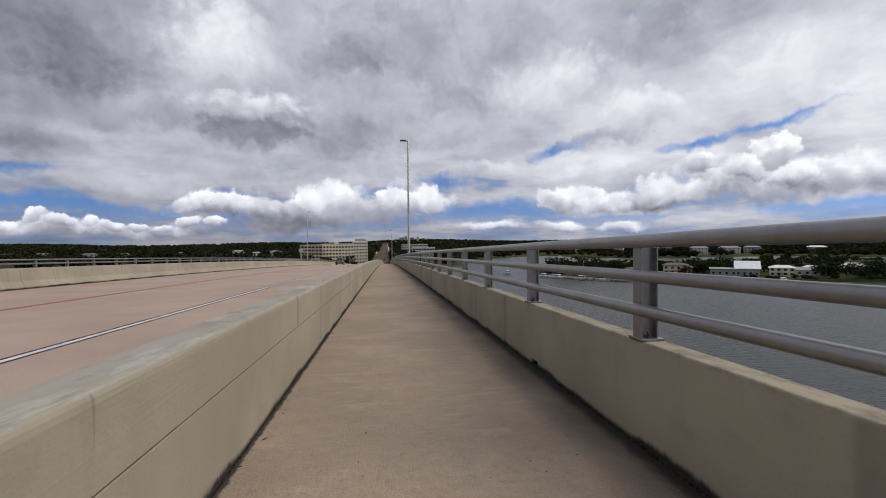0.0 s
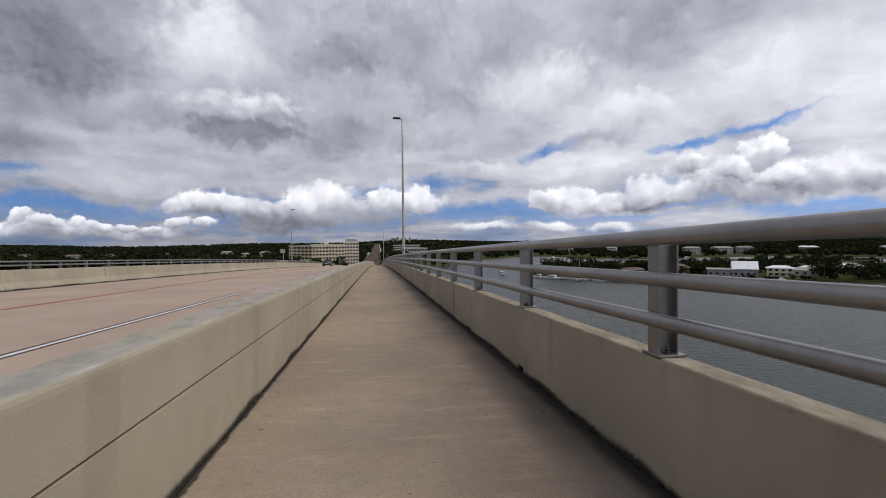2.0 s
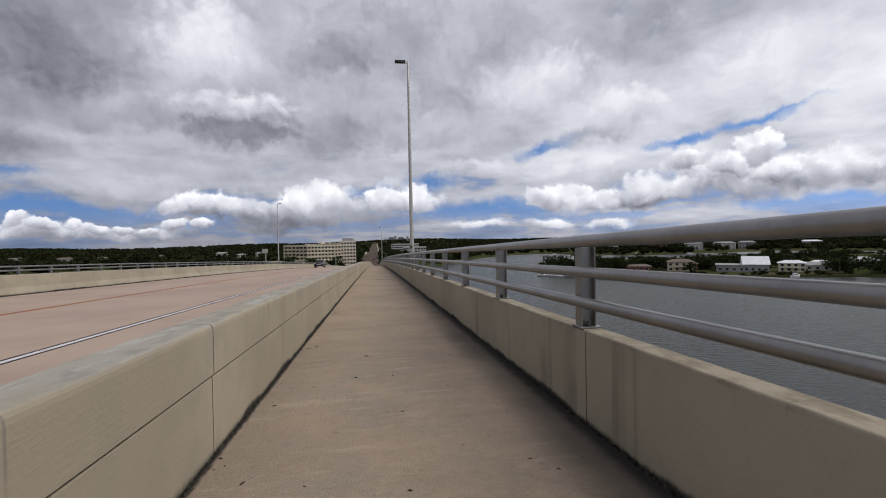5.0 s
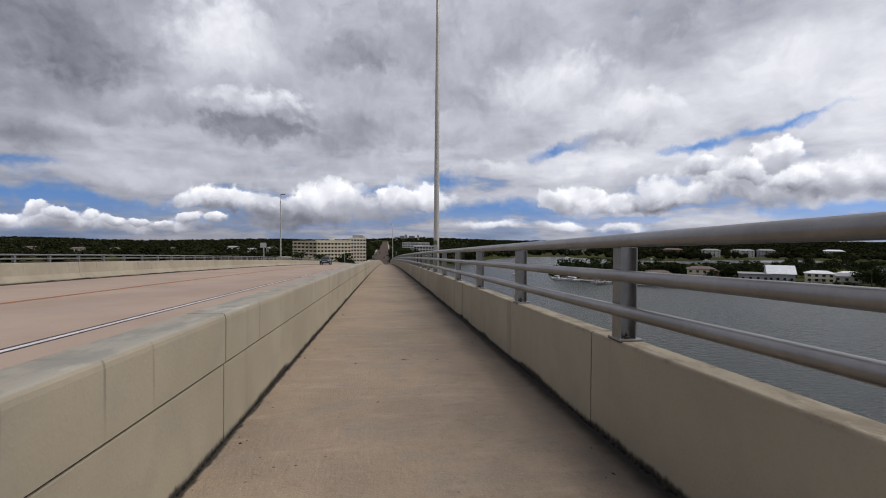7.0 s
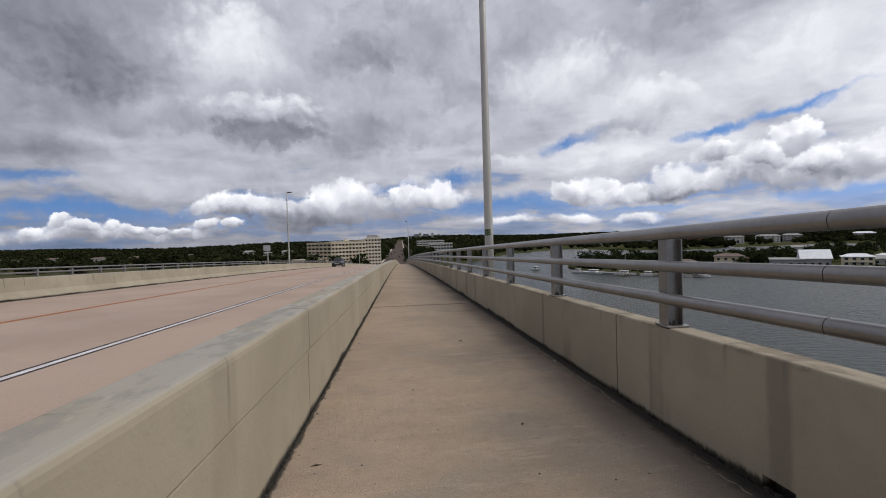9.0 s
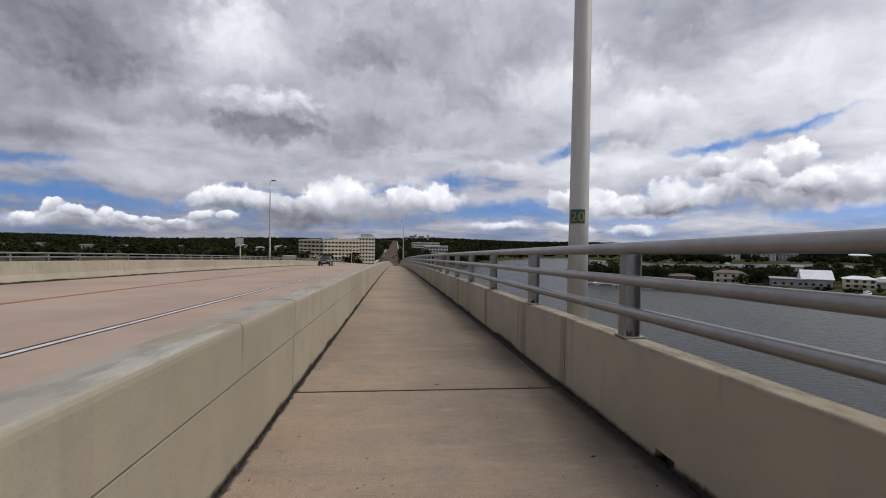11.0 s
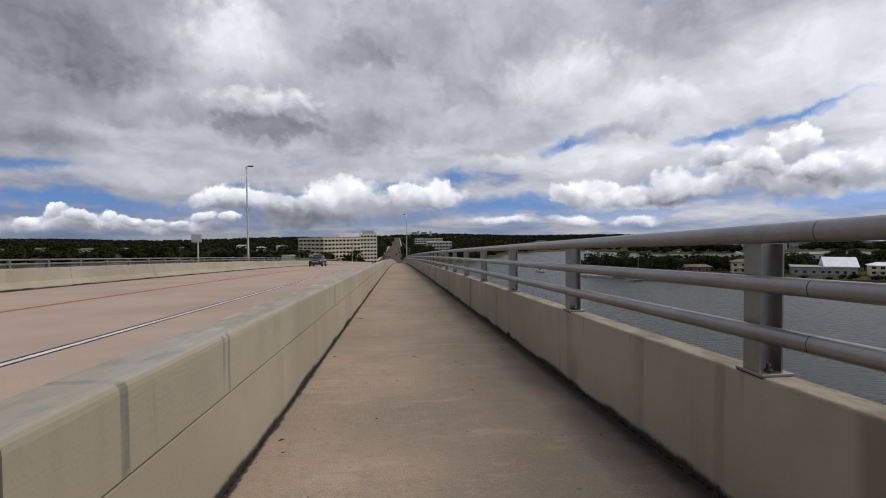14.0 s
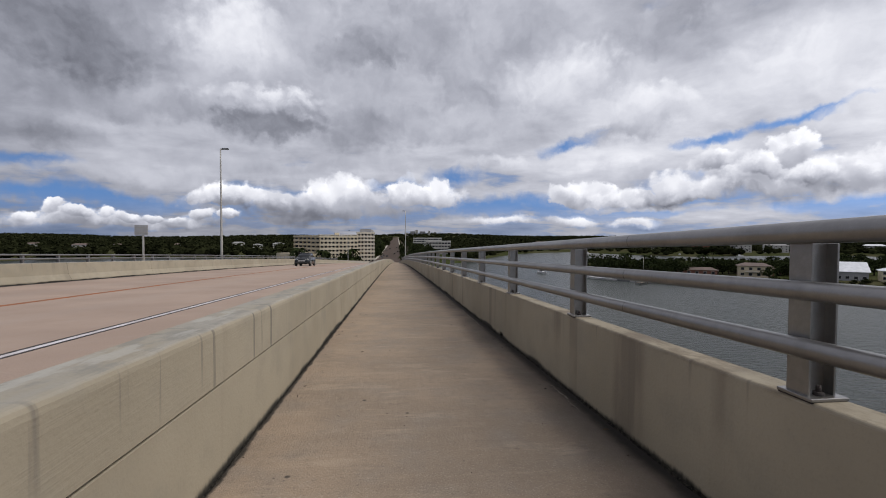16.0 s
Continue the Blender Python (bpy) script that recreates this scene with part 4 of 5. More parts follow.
def suv(x, y, turn):
    ob = thing("car", "dark grey sport utility car driving on the road", "car", (x, y, deck(y)))
    slope = math.degrees(math.atan(-(deck(y + 1) - deck(y - 1)) / 2))
    ob.rotation_euler = (radians(slope if abs(turn) > 90 else -slope), 0, radians(turn))
    body = []
    for yy, w, lo, hi in ((2.33, 0.62, 0.42, 0.66), (2.26, 0.82, 0.28, 0.82), (1.95, 0.90, 0.24, 0.96), (1.1, 0.93, 0.24, 1.06), (0.4, 0.94, 0.24, 1.08),
                          (-0.9, 0.94, 0.24, 1.10), (-1.8, 0.92, 0.26, 1.10), (-2.2, 0.86, 0.34, 1.04), (-2.32, 0.74, 0.45, 0.92)):
        body.append([(-w * 0.92, yy, lo), (w * 0.92, yy, lo), (w, yy, lo + 0.12), (w * 1.0, yy, (lo + hi) / 2), (w * 0.93, yy, hi - 0.06), (w * 0.80, yy, hi),
                     (-w * 0.80, yy, hi), (-w * 0.93, yy, hi - 0.06), (-w * 1.0, yy, (lo + hi) / 2), (-w, yy, lo + 0.12)])
    bodyp = part("body", loft(body), M_CAR, ob)
    cabin = []
    for yy, w, hi in ((1.12, 0.74, 1.06), (0.45, 0.70, 1.46), (-0.1, 0.69, 1.60), (-1.1, 0.68, 1.60), (-1.75, 0.66, 1.46), (-2.12, 0.68, 1.08)):
        cabin.append([(-w * 1.12, yy, 1.02), (w * 1.12, yy, 1.02), (w, yy, max(1.04, hi - 0.10)), (w * 0.8, yy, hi + 0.01), (-w * 0.8, yy, hi + 0.01), (-w, yy, max(1.04, hi - 0.10))])
    part("cabin_glass", loft(cabin), M_GLASS, ob, "tinted dark glass")
    roof = []
    for yy, w, hi in ((0.35, 0.66, 1.52), (-0.1, 0.67, 1.615), (-1.1, 0.66, 1.615), (-1.72, 0.64, 1.50)):
        roof.append([(-w, yy, hi - 0.05), (w, yy, hi - 0.05), (w * 0.85, yy, hi + 0.015), (-w * 0.85, yy, hi + 0.015)])
    part("roof", loft(roof), M_CAR, ob)
    for s in (-1, 1):
        for yy in (1.42, -1.38):
            bm = bmesh.new()
            tube(bm, (s * 0.72, yy, 0.36), (s * 0.955, yy, 0.36), 0.36, 0.36, 20)
            w = part("wheel", bm, M_TYRE, ob)
            bm = bmesh.new()
            tube(bm, (s * 0.94, yy, 0.36), (s * 0.965, yy, 0.36), 0.24, 0.22, 10)
            part("rim", bm, M_RIM, w)
        part("headlight", loft([[(s * 0.45, 2.29, 0.76), (s * 0.80, 2.20, 0.80), (s * 0.80, 2.20, 0.87), (s * 0.45, 2.27, 0.83)],
                                [(s * 0.45, 2.20, 0.76), (s * 0.80, 2.05, 0.80), (s * 0.80, 2.05, 0.88), (s * 0.45, 2.18, 0.84)]], False), M_HEAD, ob, "clear headlight")
        part("mirror", box(min(s * 0.90, s * 1.08), max(s * 0.90, s * 1.08), 0.62, 0.74, 1.04, 1.17, 0.02), M_CAR, ob)
        part("pillar", loft([[(s * 0.70, -0.52, 1.10), (s * 0.79, -0.52, 1.10), (s * 0.69, -0.52, 1.50), (s * 0.66, -0.52, 1.52)],
                             [(s * 0.70, -0.60, 1.10), (s * 0.79, -0.60, 1.10), (s * 0.69, -0.60, 1.50), (s * 0.66, -0.60, 1.52)]], False), M_RIM, ob)
    part("grille", box(-0.42, 0.42, 2.30, 2.345, 0.56, 0.72, 0.015), M_RIM, ob, "bright metal grille")
    part("bumper", box(-0.72, 0.72, 2.16, 2.36, 0.30, 0.46, 0.04), M_TYRE, ob)
    return ob


suv(-11.2, 113.0, 180)

# ---------- buildings ----------
M_CREAM = material("cream_render", (0.66, 0.585, 0.44), (0.58, 0.515, 0.385), 0.2, 0.9)
M_PALE = material("pale_render", (0.60, 0.56, 0.48), (0.52, 0.48, 0.41), 0.2, 0.9)
M_TAN = material("tan_render", (0.56, 0.48, 0.345), (0.48, 0.41, 0.295), 0.2, 0.9)
M_WHITE_WALL = material("white_render", (0.52, 0.51, 0.48), (0.40, 0.39, 0.37), 0.3, 0.9)
M_GREY_WALL = material("grey_render", (0.30, 0.30, 0.31), (0.24, 0.24, 0.25), 0.3, 0.9)
M_BRICK_WALL = material("red_brown_wall", (0.22, 0.10, 0.07), (0.17, 0.08, 0.06), 0.5, 0.9)
M_YELLOW_WALL = material("pale_yellow_wall", (0.58, 0.52, 0.36), (0.50, 0.45, 0.32), 0.3, 0.9)
M_WINDOW = material("window_glass", (0.02, 0.022, 0.026), (0.035, 0.035, 0.04), 0.5, 0.12)
M_ROOF_W = material("white_metal_roof", (0.74, 0.76, 0.79), (0.62, 0.64, 0.67), 0.6, 0.45, 0.1)
M_ROOF_G = material("grey_roof", (0.30, 0.30, 0.30), (0.24, 0.24, 0.24), 0.4, 0.85)
M_ROOF_B = material("brown_roof", (0.16, 0.12, 0.10), (0.12, 0.09, 0.08), 0.4, 0.85)


def shared(name, bm, mat):
    me = bpy.data.meshes.new(name)
    bm.normal_update()
    bm.to_mesh(me)
    bm.free()
    me.materials.append(mat)
    return me


def wing(owner, length, depth, floors, storey, wall, band, bays):
    """A block with its front along +x at y = 0: floor slabs, piers and glass set back between them."""
    h = floors * storey
    part("core", box(0.5, length - 0.5, 0.9, depth, 0, h - 0.1), wall, owner)
    slab_me = shared("floor_band", box(0, length, 0, depth + 0.05, 0, storey * 0.50), band)
    for f in range(floors + 1):
        ob = new("floor_band", slab_me)
        ob.parent = owner
        ob.location = (0, 0, f * storey - storey * 0.28)
    pier_me = shared("pier", box(-0.12, 0.12, 0.25, 0.95, 0, h), band)
    for b in range(bays + 1):
        ob = new("pier", pier_me)
        ob.parent = owner
        ob.location = (0.3 + (length - 0.6) * b / bays, 0, 0)
    pane = shared("window", box(0.5, (length - 0.6) / bays - 0.5, 0.80, 0.88, 0, storey * 0.5), M_WINDOW)
    for f in range(floors):
        for b in range(bays):
            ob = new("window", pane)
            ob.parent = owner
            ob.location = (0.3 + (length - 0.6) * b / bays, 0, f * storey + storey * 0.24)


def placed(ob, x, y, z, turn):
    ob.location, ob.rotation_euler = (x, y, z), (0, 0, radians(turn))
    return ob


B0 = -22.6
STOREY = 2.33
FRONT = 22.0
# end wing, long wing and the taller wing behind
end_wing = placed(thing("hotel", "tan end wing of a long low-rise hotel block", "building"), -61.5, 339.0, B0, -42)
wing(end_wing, 24.0, 20.0, 9, STOREY, M_TAN, M_TAN, 6)
part("podium", box(-7, 22, -7, -0.1, 0, 11.0, 0.1), M_TAN, end_wing)
long_wing = placed(thing("hotel", "cream long wing of a hotel block with window bands", "building"), -43.4, 322.6, B0, 12)
wing(long_wing, FRONT, 18.0, 9, STOREY, M_CREAM, M_CREAM, 10)
part("parapet", box(0, FRONT, 0, 18, 9 * STOREY + 0.75, 9 * STOREY + 1.1), M_CREAM, long_wing)
part("stair_head", box(9, 11.5, 4, 9, 9 * STOREY + 1.1, 9 * STOREY + 2.2), M_CREAM, long_wing)
tall_wing = placed(thing("hotel", "pale taller wing of a hotel block with roof plant", "building"), -24.2, 345.0, B0, 6)
wing(tall_wing, 11.0, 16.0, 10, STOREY, M_PALE, M_PALE, 5)
part("plant_room", box(2, 9, 3, 10, 10 * STOREY + 0.6, 10 * STOREY + 2.4), M_GREY_WALL, tall_wing)
part("tank", box(9.0, 10.4, 4, 8, 10 * STOREY + 0.6, 10 * STOREY + 1.7), M_WHITE_WALL, tall_wing)


def house(x, y, w, d, h, turn, wall, roof, label, base=-22.9, pitch=0.35, floors=2, bays=4, hip=True):
    ob = placed(thing("house", label, "house", group="houses on the shore"), x, y, base, -turn)
    part("wall", box(-w / 2, w / 2, -d / 2, d / 2, 0, h), wall, ob)
    bm = bmesh.new()
    e, rise = 0.7, pitch * d / 2
    a = [bm.verts.new(p) for p in ((-w / 2 - e, -d / 2 - e, h), (w / 2 + e, -d / 2 - e, h), (w / 2 + e, d / 2 + e, h), (-w / 2 - e, d / 2 + e, h))]
    t = [bm.verts.new((v.co.x, v.co.y, h + 0.18)) for v in a]
    inset = d * 0.42 if hip else 0.0
    r0, r1 = bm.verts.new((-w / 2 - e + inset, 0, h + 0.18 + rise)), bm.verts.new((w / 2 + e - inset, 0, h + 0.18 + rise))
    bm.faces.new(a[::-1])
    for i in range(4):
        bm.faces.new((a[i], a[(i + 1) % 4], t[(i + 1) % 4], t[i]))
    bm.faces.new((t[0], t[1], r1, r0))
    bm.faces.new((t[2], t[3], r0, r1))
    bm.faces.new((t[1], t[2], r1))
    bm.faces.new((t[3], t[0], r0))
    bmesh.ops.recalc_face_normals(bm, faces=bm.faces)
    part("roof", bm, roof, ob)
    pane = shared("window", box(-0.75, 0.75, -0.06, 0.06, 0, 1.35), M_WINDOW)
    frame_me = shared("window_frame", box(-0.85, 0.85, -0.03, 0.03, -0.1, 1.45), M_WHITE_WALL)
    fh = h / floors
    for f in range(floors):
        for b in range(bays):
            p = new("window", pane)
            p.parent = ob
            p.location = (-w / 2 + w * (b + 0.5) / bays, -d / 2 - 0.02, f * fh + 0.9)
            q = new("window_frame", frame_me)
            q.parent = p
    if floors > 1:
        part("balcony", box(-w * 0.3, w * 0.3, -d / 2 - 1.6, -d / 2, fh - 0.15, fh + 0.1), M_WHITE_WALL, ob)
    return ob


# island
house(222, 276, 15, 14, 4.0, 38, M_GREY_WALL, M_ROOF_G, "low grey boathouse with a flat grey roof", pitch=0.1, floors=1, hip=False)
house(234, 270, 13, 17, 4.4, 38, M_GREY_WALL, M_ROOF_W, "boathouse with a bright white metal roof", pitch=0.55, floors=1, hip=False)
house(248, 258, 13, 9, 5.2, 42, M_YELLOW_WALL, M_ROOF_W, "pale yellow two-storey house with a white roof")
house(270, 262, 20, 10, 3.2, 45, M_WHITE_WALL, M_ROOF_G, "low white house with a grey roof", floors=1, bays=5)
house(288, 276, 12, 9, 3.4, 50, M_WHITE_WALL, M_ROOF_W, "low white house with a white roof", floors=1)
house(312, 266, 22, 11, 3.4, 48, M_GREY_WALL, M_ROOF_G, "long grey house with a low grey roof", floors=1, bays=5)
house(338, 292, 14, 10, 3.6, 50, M_WHITE_WALL, M_ROOF_W, "white house with a white roof", floors=1)
house(372, 300, 16, 10, 3.6, 52, M_WHITE_WALL, M_ROOF_G, "white house with a grey roof", floors=1)
house(196, 288, 15, 9, 6.0, 34, M_TAN, M_ROOF_B, "tan two-storey house with tall windows and a dark roof")
house(206, 296, 13, 9, 4.2, 34, M_BRICK_WALL, M_ROOF_B, "red-brown house with a dark roof", floors=1)
house(172, 302, 20, 8, 3.0, 30, M_BRICK_WALL, M_ROOF_B, "low red-brown house among the trees", floors=1, bays=5)
house(350, 405, 15, 9, 4.0, 40, M_WHITE_WALL, M_ROOF_G, "white house at the back of the island", floors=1)
house(420, 330, 18, 10, 3.6, 52, M_GREY_WALL, M_ROOF_G, "low grey house with grey roof", floors=1)
# far shore
for x, y, w, wall, roof, lab in ((438, 680, 26, M_BRICK_WALL, M_ROOF_B, "large red-brown waterfront villa"), (471, 640, 24, M_WHITE_WALL, M_ROOF_G, "large white waterfront villa with three storeys"),
                                 (512, 628, 28, M_WHITE_WALL, M_ROOF_G, "large white waterfront villa with balconies"), (329, 780, 26, M_WHITE_WALL, M_ROOF_G, "white waterfront villa with tall windows"),
                                 (560, 640, 22, M_GREY_WALL, M_ROOF_G, "grey waterfront villa with tall windows"), (640, 610, 24, M_WHITE_WALL, M_ROOF_W, "white waterfront villa with tall windows"), (720, 560, 22, M_WHITE_WALL, M_ROOF_G, "white waterfront villa with tall windows"),
                                 (250, 830, 20, M_GREY_WALL, M_ROOF_B, "grey waterfront villa with tall windows"), (390, 730, 16, M_WHITE_WALL, M_ROOF_G, "small white waterfront villa")):
    house(x, y, w, 12, 9.5, 36, wall, roof, lab, base=-22.6, floors=3, bays=5)
for x, y, w, h in ((-230, 755, 17, 9), (-204, 758, 14, 6), (-184, 800, 17, 7), (-606, 800, 26, 6), (-455, 770, 20, 6), (-560, 830, 20, 6), (-330, 790, 12, 6), (-420, 800, 16, 5)):
    house(x, y, w, 11, h, -17 if x > -300 else -30, M_WHITE_WALL if x > -300 else M_GREY_WALL, M_ROOF_G if x > -300 else M_ROOF_B, "white house among the trees on the far shore" if x > -300 else "grey house among the trees on the far shore", base=-22.6, floors=2 if h > 5 else 1)
office = placed(thing("office_building", "white office block with dark ground floor", "building"), 34, 585, B0, -6)
wing(office, 29, 16, 4, 3.6, M_WHITE_WALL, M_WHITE_WALL, 8)
low_office = placed(thing("office_building", "long low white block behind the office", "building"), 26, 760, B0, -4)
wing(low_office, 44, 16, 5, 3.4, M_GREY_WALL, M_WHITE_WALL, 10)
for i, (x, y, w, h) in enumerate(((66, 1500, 22, 34), (92, 1560, 12, 42), (112, 1540, 26, 36), (150, 1520, 10, 40), (176, 1500, 12, 33), (40, 1480, 20, 30))):
    t = placed(thing("tower_block", "distant pale tower block above the trees", "building", group="distant tower blocks"), x, y + 700, B0 + 4, 0)
    wing(t, w, 16, max(8, int(h / 3.4)), 3.4, M_GREY_WALL, M_WHITE_WALL if i % 2 else M_GREY_WALL, max(3, int(w / 4)))

# ---------- street in the town ----------
M_ASPHALT = material("asphalt", (0.105, 0.080, 0.066), (0.072, 0.056, 0.048), 0.3, 0.95)
M_ASPHALT.node_tree.nodes["Principled BSDF"].inputs["Specular IOR Level"].default_value = 0.05
road_end = deck(Y1)
bm = bmesh.new()
ys = [Y1, 400, 470, 540, 620, 720, 850, 1000, 1300, 1700]
for x0, x1 in ((-16, 6),):
    vs = [(bm.verts.new((x0, y, (deck(y) if y < 540 else land_height(0, y) + 0.4))), bm.verts.new((x1, y, (deck(y) if y < 540 else land_height(0, y) + 0.4)))) for y in ys]
    for a, b in zip(vs, vs[1:]):
        bm.faces.new((a[0], a[1], b[1], b[0]))
bmesh.ops.recalc_face_normals(bm, faces=bm.faces)
top = bmesh.ops.extrude_face_region(bm, geom=list(bm.faces))
bmesh.ops.translate(bm, verts=[v for v in top["geom"] if isinstance(v, bmesh.types.BMVert)], vec=(0, 0, 0.35))
bmesh.ops.recalc_face_normals(bm, faces=bm.faces)
tagged(mesh_object("road_town", bm, M_ASPHALT), "grey asphalt street running straight into the town", "road", kind="structure")
M_KERB = material("pale_pavement", (0.46, 0.42, 0.36), (0.38, 0.35, 0.30), 0.5, 0.9)
for x in (-18.2, 6.2):
    bm = bmesh.new()
    rings = []
    for y in ys:
        z = (deck(y) if y < 540 else land_height(0, y) + 0.4) + 0.35
        rings.append([bm.verts.new(p) for p in ((x, y, z - 0.5), (x, y, z + 0.15), (x + 2.0, y, z + 0.15), (x + 2.0, y, z - 0.5))])
    for a, b in zip(rings, rings[1:]):
        for i in range(4):
            bm.faces.new((a[i], a[(i + 1) % 4], b[(i + 1) % 4], b[i]))
    bmesh.ops.recalc_face_normals(bm, faces=bm.faces)
    tagged(mesh_object("pavement", bm, M_KERB), "pale concrete pavement beside the town street", "pavement", kind="structure")

# ---------- boats and docks ----------
M_HULL = material("white_hull", (0.70, 0.70, 0.70), (0.58, 0.58, 0.58), 1.0, 0.35)
M_WOOD = material("grey_wood", (0.20, 0.17, 0.14), (0.13, 0.11, 0.09), 1.0, 0.9)


def boat(x, y, length, turn, cabin=True, mast=False):
    ob = placed(thing("boat", "white motor boat moored beside the island" if cabin else "small open boat moored by a dock", "boat", group="moored boats"), x, y, WATER - 0.25, turn)
    w = length * 0.16
    sec = []
    for s, k, lift in ((-0.5, 0.85, 0.0), (-0.2, 1.0, 0.0), (0.15, 0.95, 0.08), (0.38, 0.55, 0.25), (0.5, 0.06, 0.45)):
        sec.append([(s * length, -w * k, 1.25 + lift), (s * length, w * k, 1.25 + lift), (s * length, w * k * 0.7, 0.1 + lift), (s * length, -w * k * 0.7, 0.1 + lift)])
    part("hull", loft(sec, False), M_HULL if cabin else M_GREY_WALL, ob)
    if cabin:
        part("cabin", box(-0.25 * length, 0.12 * length, -w * 0.65, w * 0.65, 1.2, 2.7, 0.15), M_HULL, ob)
        part("cabin_window", box(-0.22 * length, 0.125 * length, -w * 0.67, w * 0.67, 1.85, 2.35), M_WINDOW, ob)
    if mast:
        bm = bmesh.new()
        tube(bm, (0, 0, 1.2), (0, 0, 1.2 + length), 0.09, 0.05, 6)
        part("mast", bm, M_POLE, ob)
    return ob


for x, y, l, a, c, m in ((106, 296, 9, -60, True, False), (112, 287, 14, -58, True, False), (118, 279, 11, -55, False, False), (123, 272, 12, -50, True, True), (131, 262, 9, -45, True, False),
                         (139, 252, 10, -40, False, False), (150, 246, 7, -30, True, False), (228, 236, 8, 20, True, False), (205, 408, 9, 10, True, False), (330, 560, 9, 30, True, False), (390, 540, 8, 0, True, False),
                         (240, 610, 10, 30, True, True), (90, 330, 8, -70, True, False)):
    boat(x, y, l, a, c, m)


def dock(x, y, length, turn):
    ob = placed(thing("dock", "weathered grey wooden dock on piles", "dock", group="docks"), x, y, WATER, turn)
    plank = shared("plank", box(0, 0.9, -1.1, 1.1, 1.0, 1.12), M_WOOD)
    pile = bmesh.new()
    tube(pile, (0, 0, -1), (0, 0, 1.9), 0.16, 0.15, 7)
    pile = shared("pile", pile, M_WOOD)
    for i in range(int(length)):
        p = new("plank", plank)
        p.parent = ob
        p.location = (i, 0, 0)
        if i % 4 == 0:
            for s in (-1.2, 1.2):
                q = new("pile", pile)
                q.parent = ob
                q.location = (i, s, 0)
    return ob


dock(108, 300, 26, -58)
dock(121, 276, 24, -52)
dock(134, 258, 20, -42)
dock(115, 262, 16, 40)
dock(480, 600, 26, 200)
dock(430, 615, 22, 200)
dock(520, 585, 26, 190)

# ---------- trees ----------
M_BARK = material("bark", (0.10, 0.08, 0.06), (0.06, 0.05, 0.04), 2.0, 0.95)
M_CROWN = foliage("tree_crown", (0.014, 0.019, 0.009), (0.058, 0.074, 0.028), 0.3)


def tree_meshes(seed, palm=False):
    r = np.random.default_rng(seed)
    bm = bmesh.new()
    if palm:
        tube(bm, (0, 0, 0), (0.3, 0.1, 4), 0.22, 0.17, 7)
        tube(bm, (0.3, 0.1, 4), (0.4, 0.1, 8), 0.17, 0.14, 7)
        tops = [(0.4, 0.1, 8)]
    else:
        tube(bm, (0, 0, 0), (0.1, 0.0, 2.2), 0.30, 0.22, 8)
        tops = []
        for k in range(5):
            a = k * 1.26 + r.uniform(-0.3, 0.3)
            tip = (1.8 * math.cos(a), 1.8 * math.sin(a), 3.0 + r.uniform(-1.2, 1.4))
            tube(bm, (0.1, 0, 2.1), tip, 0.15, 0.05, 6)
            tops.append(tip)
    trunk = shared("trunk", bm, M_BARK)
    verts, faces = [], []
    if palm:
        for k in range(15):
            a = k * 2.4
            droop = r.uniform(0.2, 1.0)
            prev = None
            for i in range(6):
                s = i / 5
                c = Vector((0.4 + 2.6 * s * math.cos(a), 0.1 + 2.6 * s * math.sin(a), 8 + 0.9 * s - droop * 3.0 * s * s))
                side = Vector((-math.sin(a), math.cos(a), -0.25)) * (0.42 * math.sin(math.pi * (0.12 + 0.88 * s)) + 0.02)
                ring = (len(verts), len(verts) + 1, len(verts) + 2)
                verts += [tuple(c - side), tuple(c + Vector((0, 0, 0.12))), tuple(c + side)]
                if prev:
                    faces += [(prev[0], prev[1], ring[1], ring[0]), (prev[1], prev[2], ring[2], ring[1])]
                prev = ring
    else:
        for k in range(620):
            t = tops[int(r.integers(0, len(tops)))]
            q = r.normal(size=3)
            q = q / np.linalg.norm(q) * r.uniform(0.45, 1.0) ** 0.5 * np.array((2.1, 2.1, 1.7)) * r.uniform(0.75, 1.12)
            c = np.array(t) + q + (0, 0, 0.6)
            u = r.normal(size=3)
            u /= np.linalg.norm(u)
            v = np.cross(u, r.normal(size=3))
            v /= np.linalg.norm(v)
            s = r.uniform(0.28, 0.52)
            b = len(verts)
            verts += [tuple(c - u * s), tuple(c + v * s * 0.6), tuple(c + u * s), tuple(c - v * s * 0.6)]
            faces.append((b, b + 1, b + 2, b + 3))
    me = bpy.data.meshes.new("crown")
    me.from_pydata(verts, [], faces)
    me.materials.append(M_CROWN)
    return trunk, me


KINDS = [tree_meshes(k) for k in range(4)]
PALM = tree_meshes(9, True)
r = np.random.default_rng(11)


def tree(x, y, z, size, kind):
    t = thing("palm_tree" if kind is PALM else "tree", "slender palm with drooping fronds" if kind is PALM else "dense dark green broadleaf tree near the shore", "tree", (x, y, z), "trees near the shore")
    t.scale = (size, size, size * r.uniform(0.85, 1.1))
    t.rotation_euler = (0, 0, r.uniform(0, 6.28))
    for name, me in zip(("trunk", "crown"), kind):
        o = new(name, me)
        o.parent = t


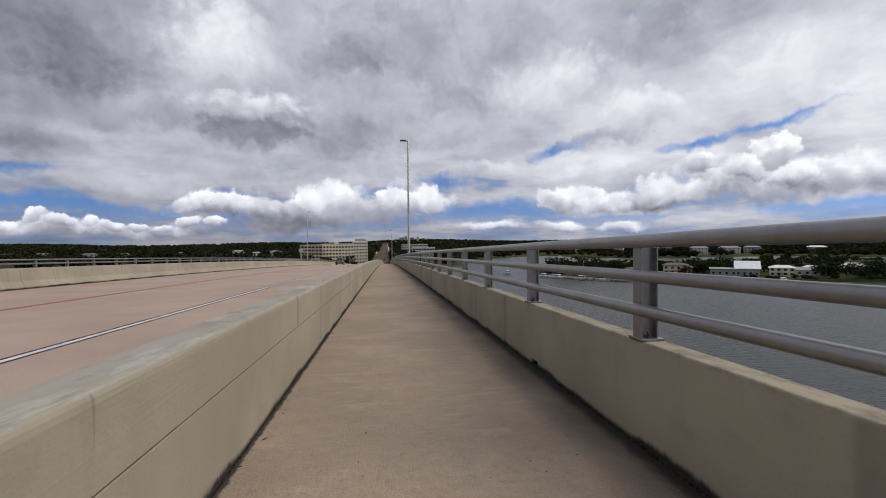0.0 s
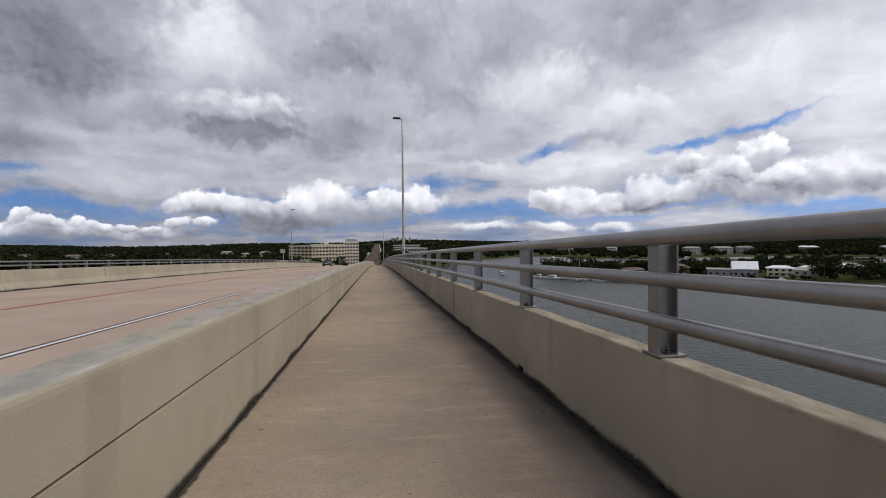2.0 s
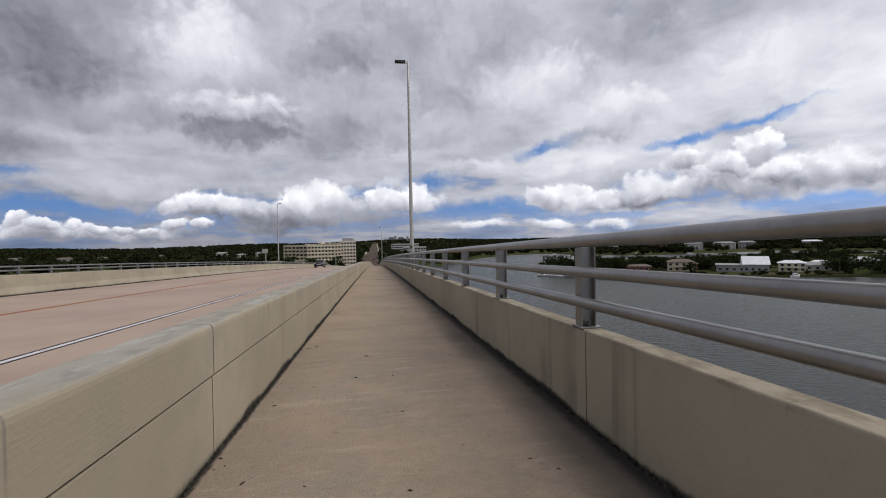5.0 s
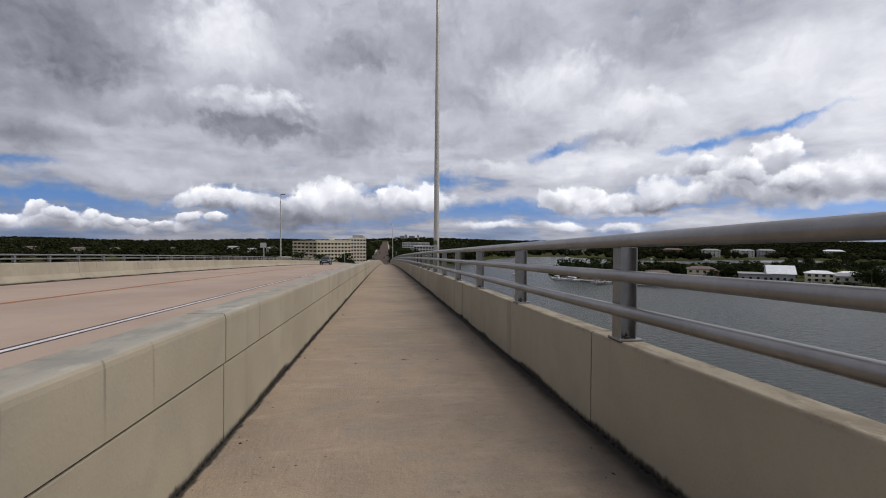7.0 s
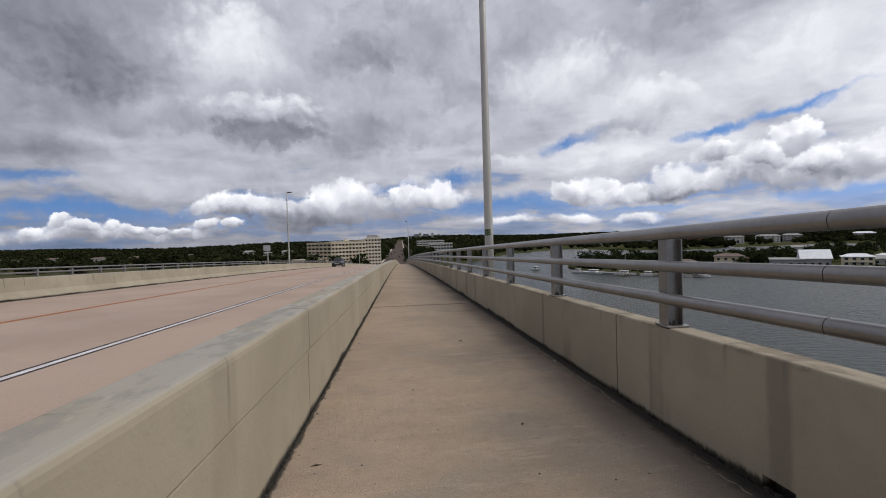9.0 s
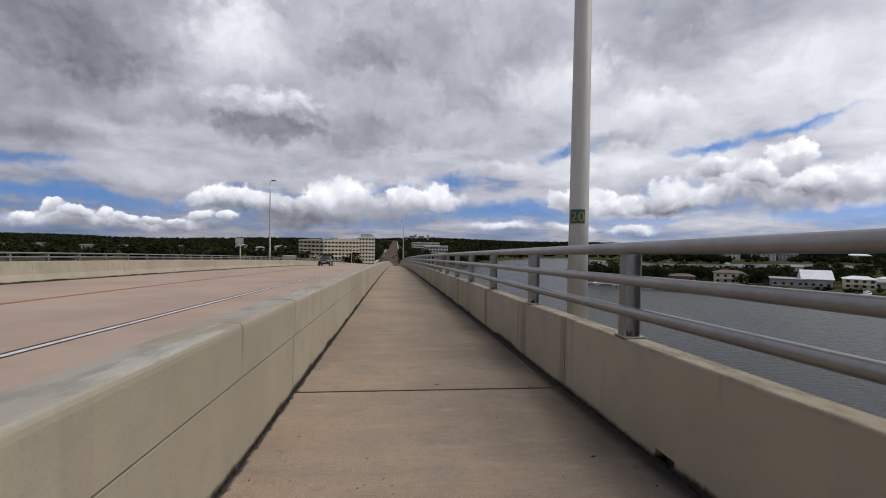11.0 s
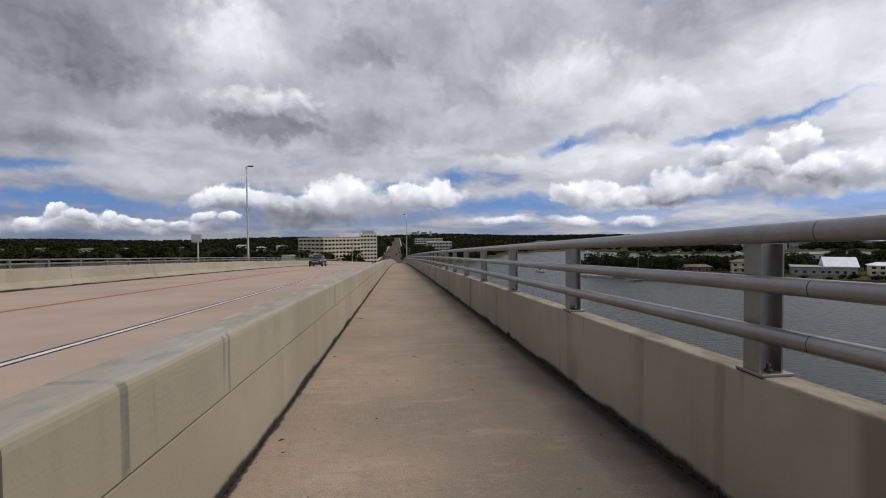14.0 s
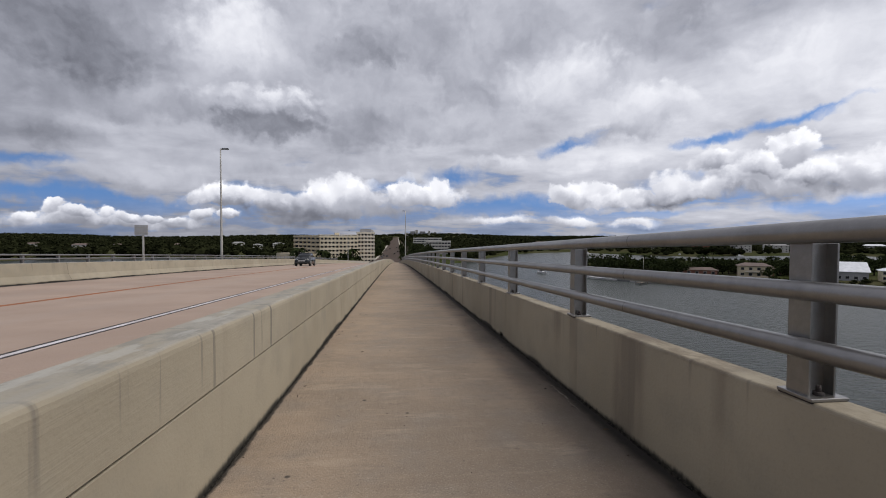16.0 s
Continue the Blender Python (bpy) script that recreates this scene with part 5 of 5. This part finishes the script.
for i in range(225):
    k = r.uniform(0, 1)
    if k < 0.50:        # shore of the island
        s = r.uniform(0, 1)
        x, y = 122 + 150 * s + r.uniform(-6, 6), 312 - 20 * s + r.uniform(-8, 26)
    elif k < 0.80:
        x, y = r.uniform(180, 520), r.uniform(270, 425)
    else:
        x, y = r.uniform(250, 470), r.uniform(225, 262)
    if any(abs(x - hx) < 9 and abs(y - hy) < 9 for hx, hy in ((222, 276), (234, 270), (248, 258), (270, 262), (196, 288), (206, 296), (288, 276), (312, 266))):
        continue
    tree(x, y, -23.2, r.uniform(0.8, 1.7), PALM if r.uniform() < 0.1 else KINDS[i % 4])
# planting round the hotel and the street
for i in range(95):
    side = 1 if i % 2 else -1
    x, y = (r.uniform(-50, -22), r.uniform(285, 312)) if i < 22 else (side * r.uniform(13, 36) - 4, r.uniform(400, 900))
    tree(x, y, -22.8, r.uniform(1.3, 2.2), PALM if i % 4 == 0 else KINDS[i % 4])

# low shrubs along the island's shore
rows = []
g = np.random.default_rng(21)
for i in range(len(ISLAND)):
    (xa, ya), (xb, yb) = ISLAND[i], ISLAND[(i + 1) % len(ISLAND)]
    for k in range(int(math.hypot(xb - xa, yb - ya) / 2.2)):
        f = g.uniform()
        s = g.uniform(1.2, 2.6)
        cx, cy = xa + (xb - xa) * f, ya + (yb - ya) * f
        if g.uniform() < 0.7:
            rows.append((cx + (310 - cx) * 0.03 + g.uniform(-3, 3), cy + (330 - cy) * 0.03 + g.uniform(-3, 3), -23.2, s, s * g.uniform(0.8, 1.6)))
clumps("shrubs", rows, M_LEAF, "dark green shrubs along the island shore")

# traffic far down the street, alike but for its place
first = [o for o in scene.objects if o.name == "car"][0]
for x, y, a in ((-12.5, 470, 180), (-12.2, 520, 180), (-8.6, 500, 180), (-1.5, 560, 0), (2.0, 620, 0), (-12.4, 660, 180), (-9.0, 740, 180), (1.0, 800, 0)):
    z = (deck(y) if y < 540 else land_height(0, y) + 0.4) + 0.35
    tagged(copy_thing(first, pose(x, y, z, 0, 0, a)), "dark car far down the town street", "car", "cars in the town street")

# utility poles along the street
pole_bm = bmesh.new()
tube(pole_bm, (0, 0, 0), (0, 0, 11), 0.16, 0.11, 8)
POLE_ME = shared("pole", pole_bm, M_WOOD)
ARM_ME = shared("cross_arm", box(-1.1, 1.1, -0.06, 0.06, 10.0, 10.14), M_WOOD)
for k in range(9):
    y = 430 + 55 * k
    u = thing("utility_pole", "plain wooden utility pole with a cross-arm", "utility pole", (9.6, y, (deck(y) if y < 540 else land_height(9.6, y)) - 0.2), "utility poles along the street")
    for name, me in (("pole", POLE_ME), ("cross_arm", ARM_ME)):
        o = new(name, me)
        o.parent = u

# dead leaves, twigs and grit lying on the footway
M_LITTER = material("dead_leaf", (0.075, 0.050, 0.030), (0.022, 0.018, 0.014), 20.0, 0.95)
g = np.random.default_rng(33)
verts, faces = [], []
for i in range(520):
    y = g.uniform(-5, 66)
    near_wall = g.uniform() < 0.62
    x = (XR - abs(g.normal(0, 0.14)) - 0.03 if g.uniform() < 0.6 else XL + abs(g.normal(0, 0.09)) + 0.03) if near_wall else g.uniform(XL + 0.1, XR - 0.15)
    long, wide = (g.uniform(0.012, 0.040), g.uniform(0.004, 0.012)) if g.uniform() < 0.3 else (g.uniform(0.004, 0.012), g.uniform(0.003, 0.008))
    a = g.uniform(0, 6.28)
    c, t = math.cos(a), math.sin(a)
    b, z = len(verts), deck(y)
    for u, v, h in ((-1, 0, 0.001), (-0.2, 1, 0.002), (1, 0, 0.001), (-0.2, -1, 0.002), (0, 0, 0.004 + wide * 0.6)):
        verts.append((x + c * u * long - t * v * wide, y + t * u * long + c * v * wide, z + h))
    faces += [(b, b + 1, b + 4), (b + 1, b + 2, b + 4), (b + 2, b + 3, b + 4), (b + 3, b, b + 4), (b + 3, b + 2, b + 1, b)]
me = bpy.data.meshes.new("litter")
me.from_pydata(verts, [], faces)
me.materials.append(M_LITTER)
tagged(new("litter", me), "scattered dark dead leaves and grit on the footway", "litter", kind="stuff")
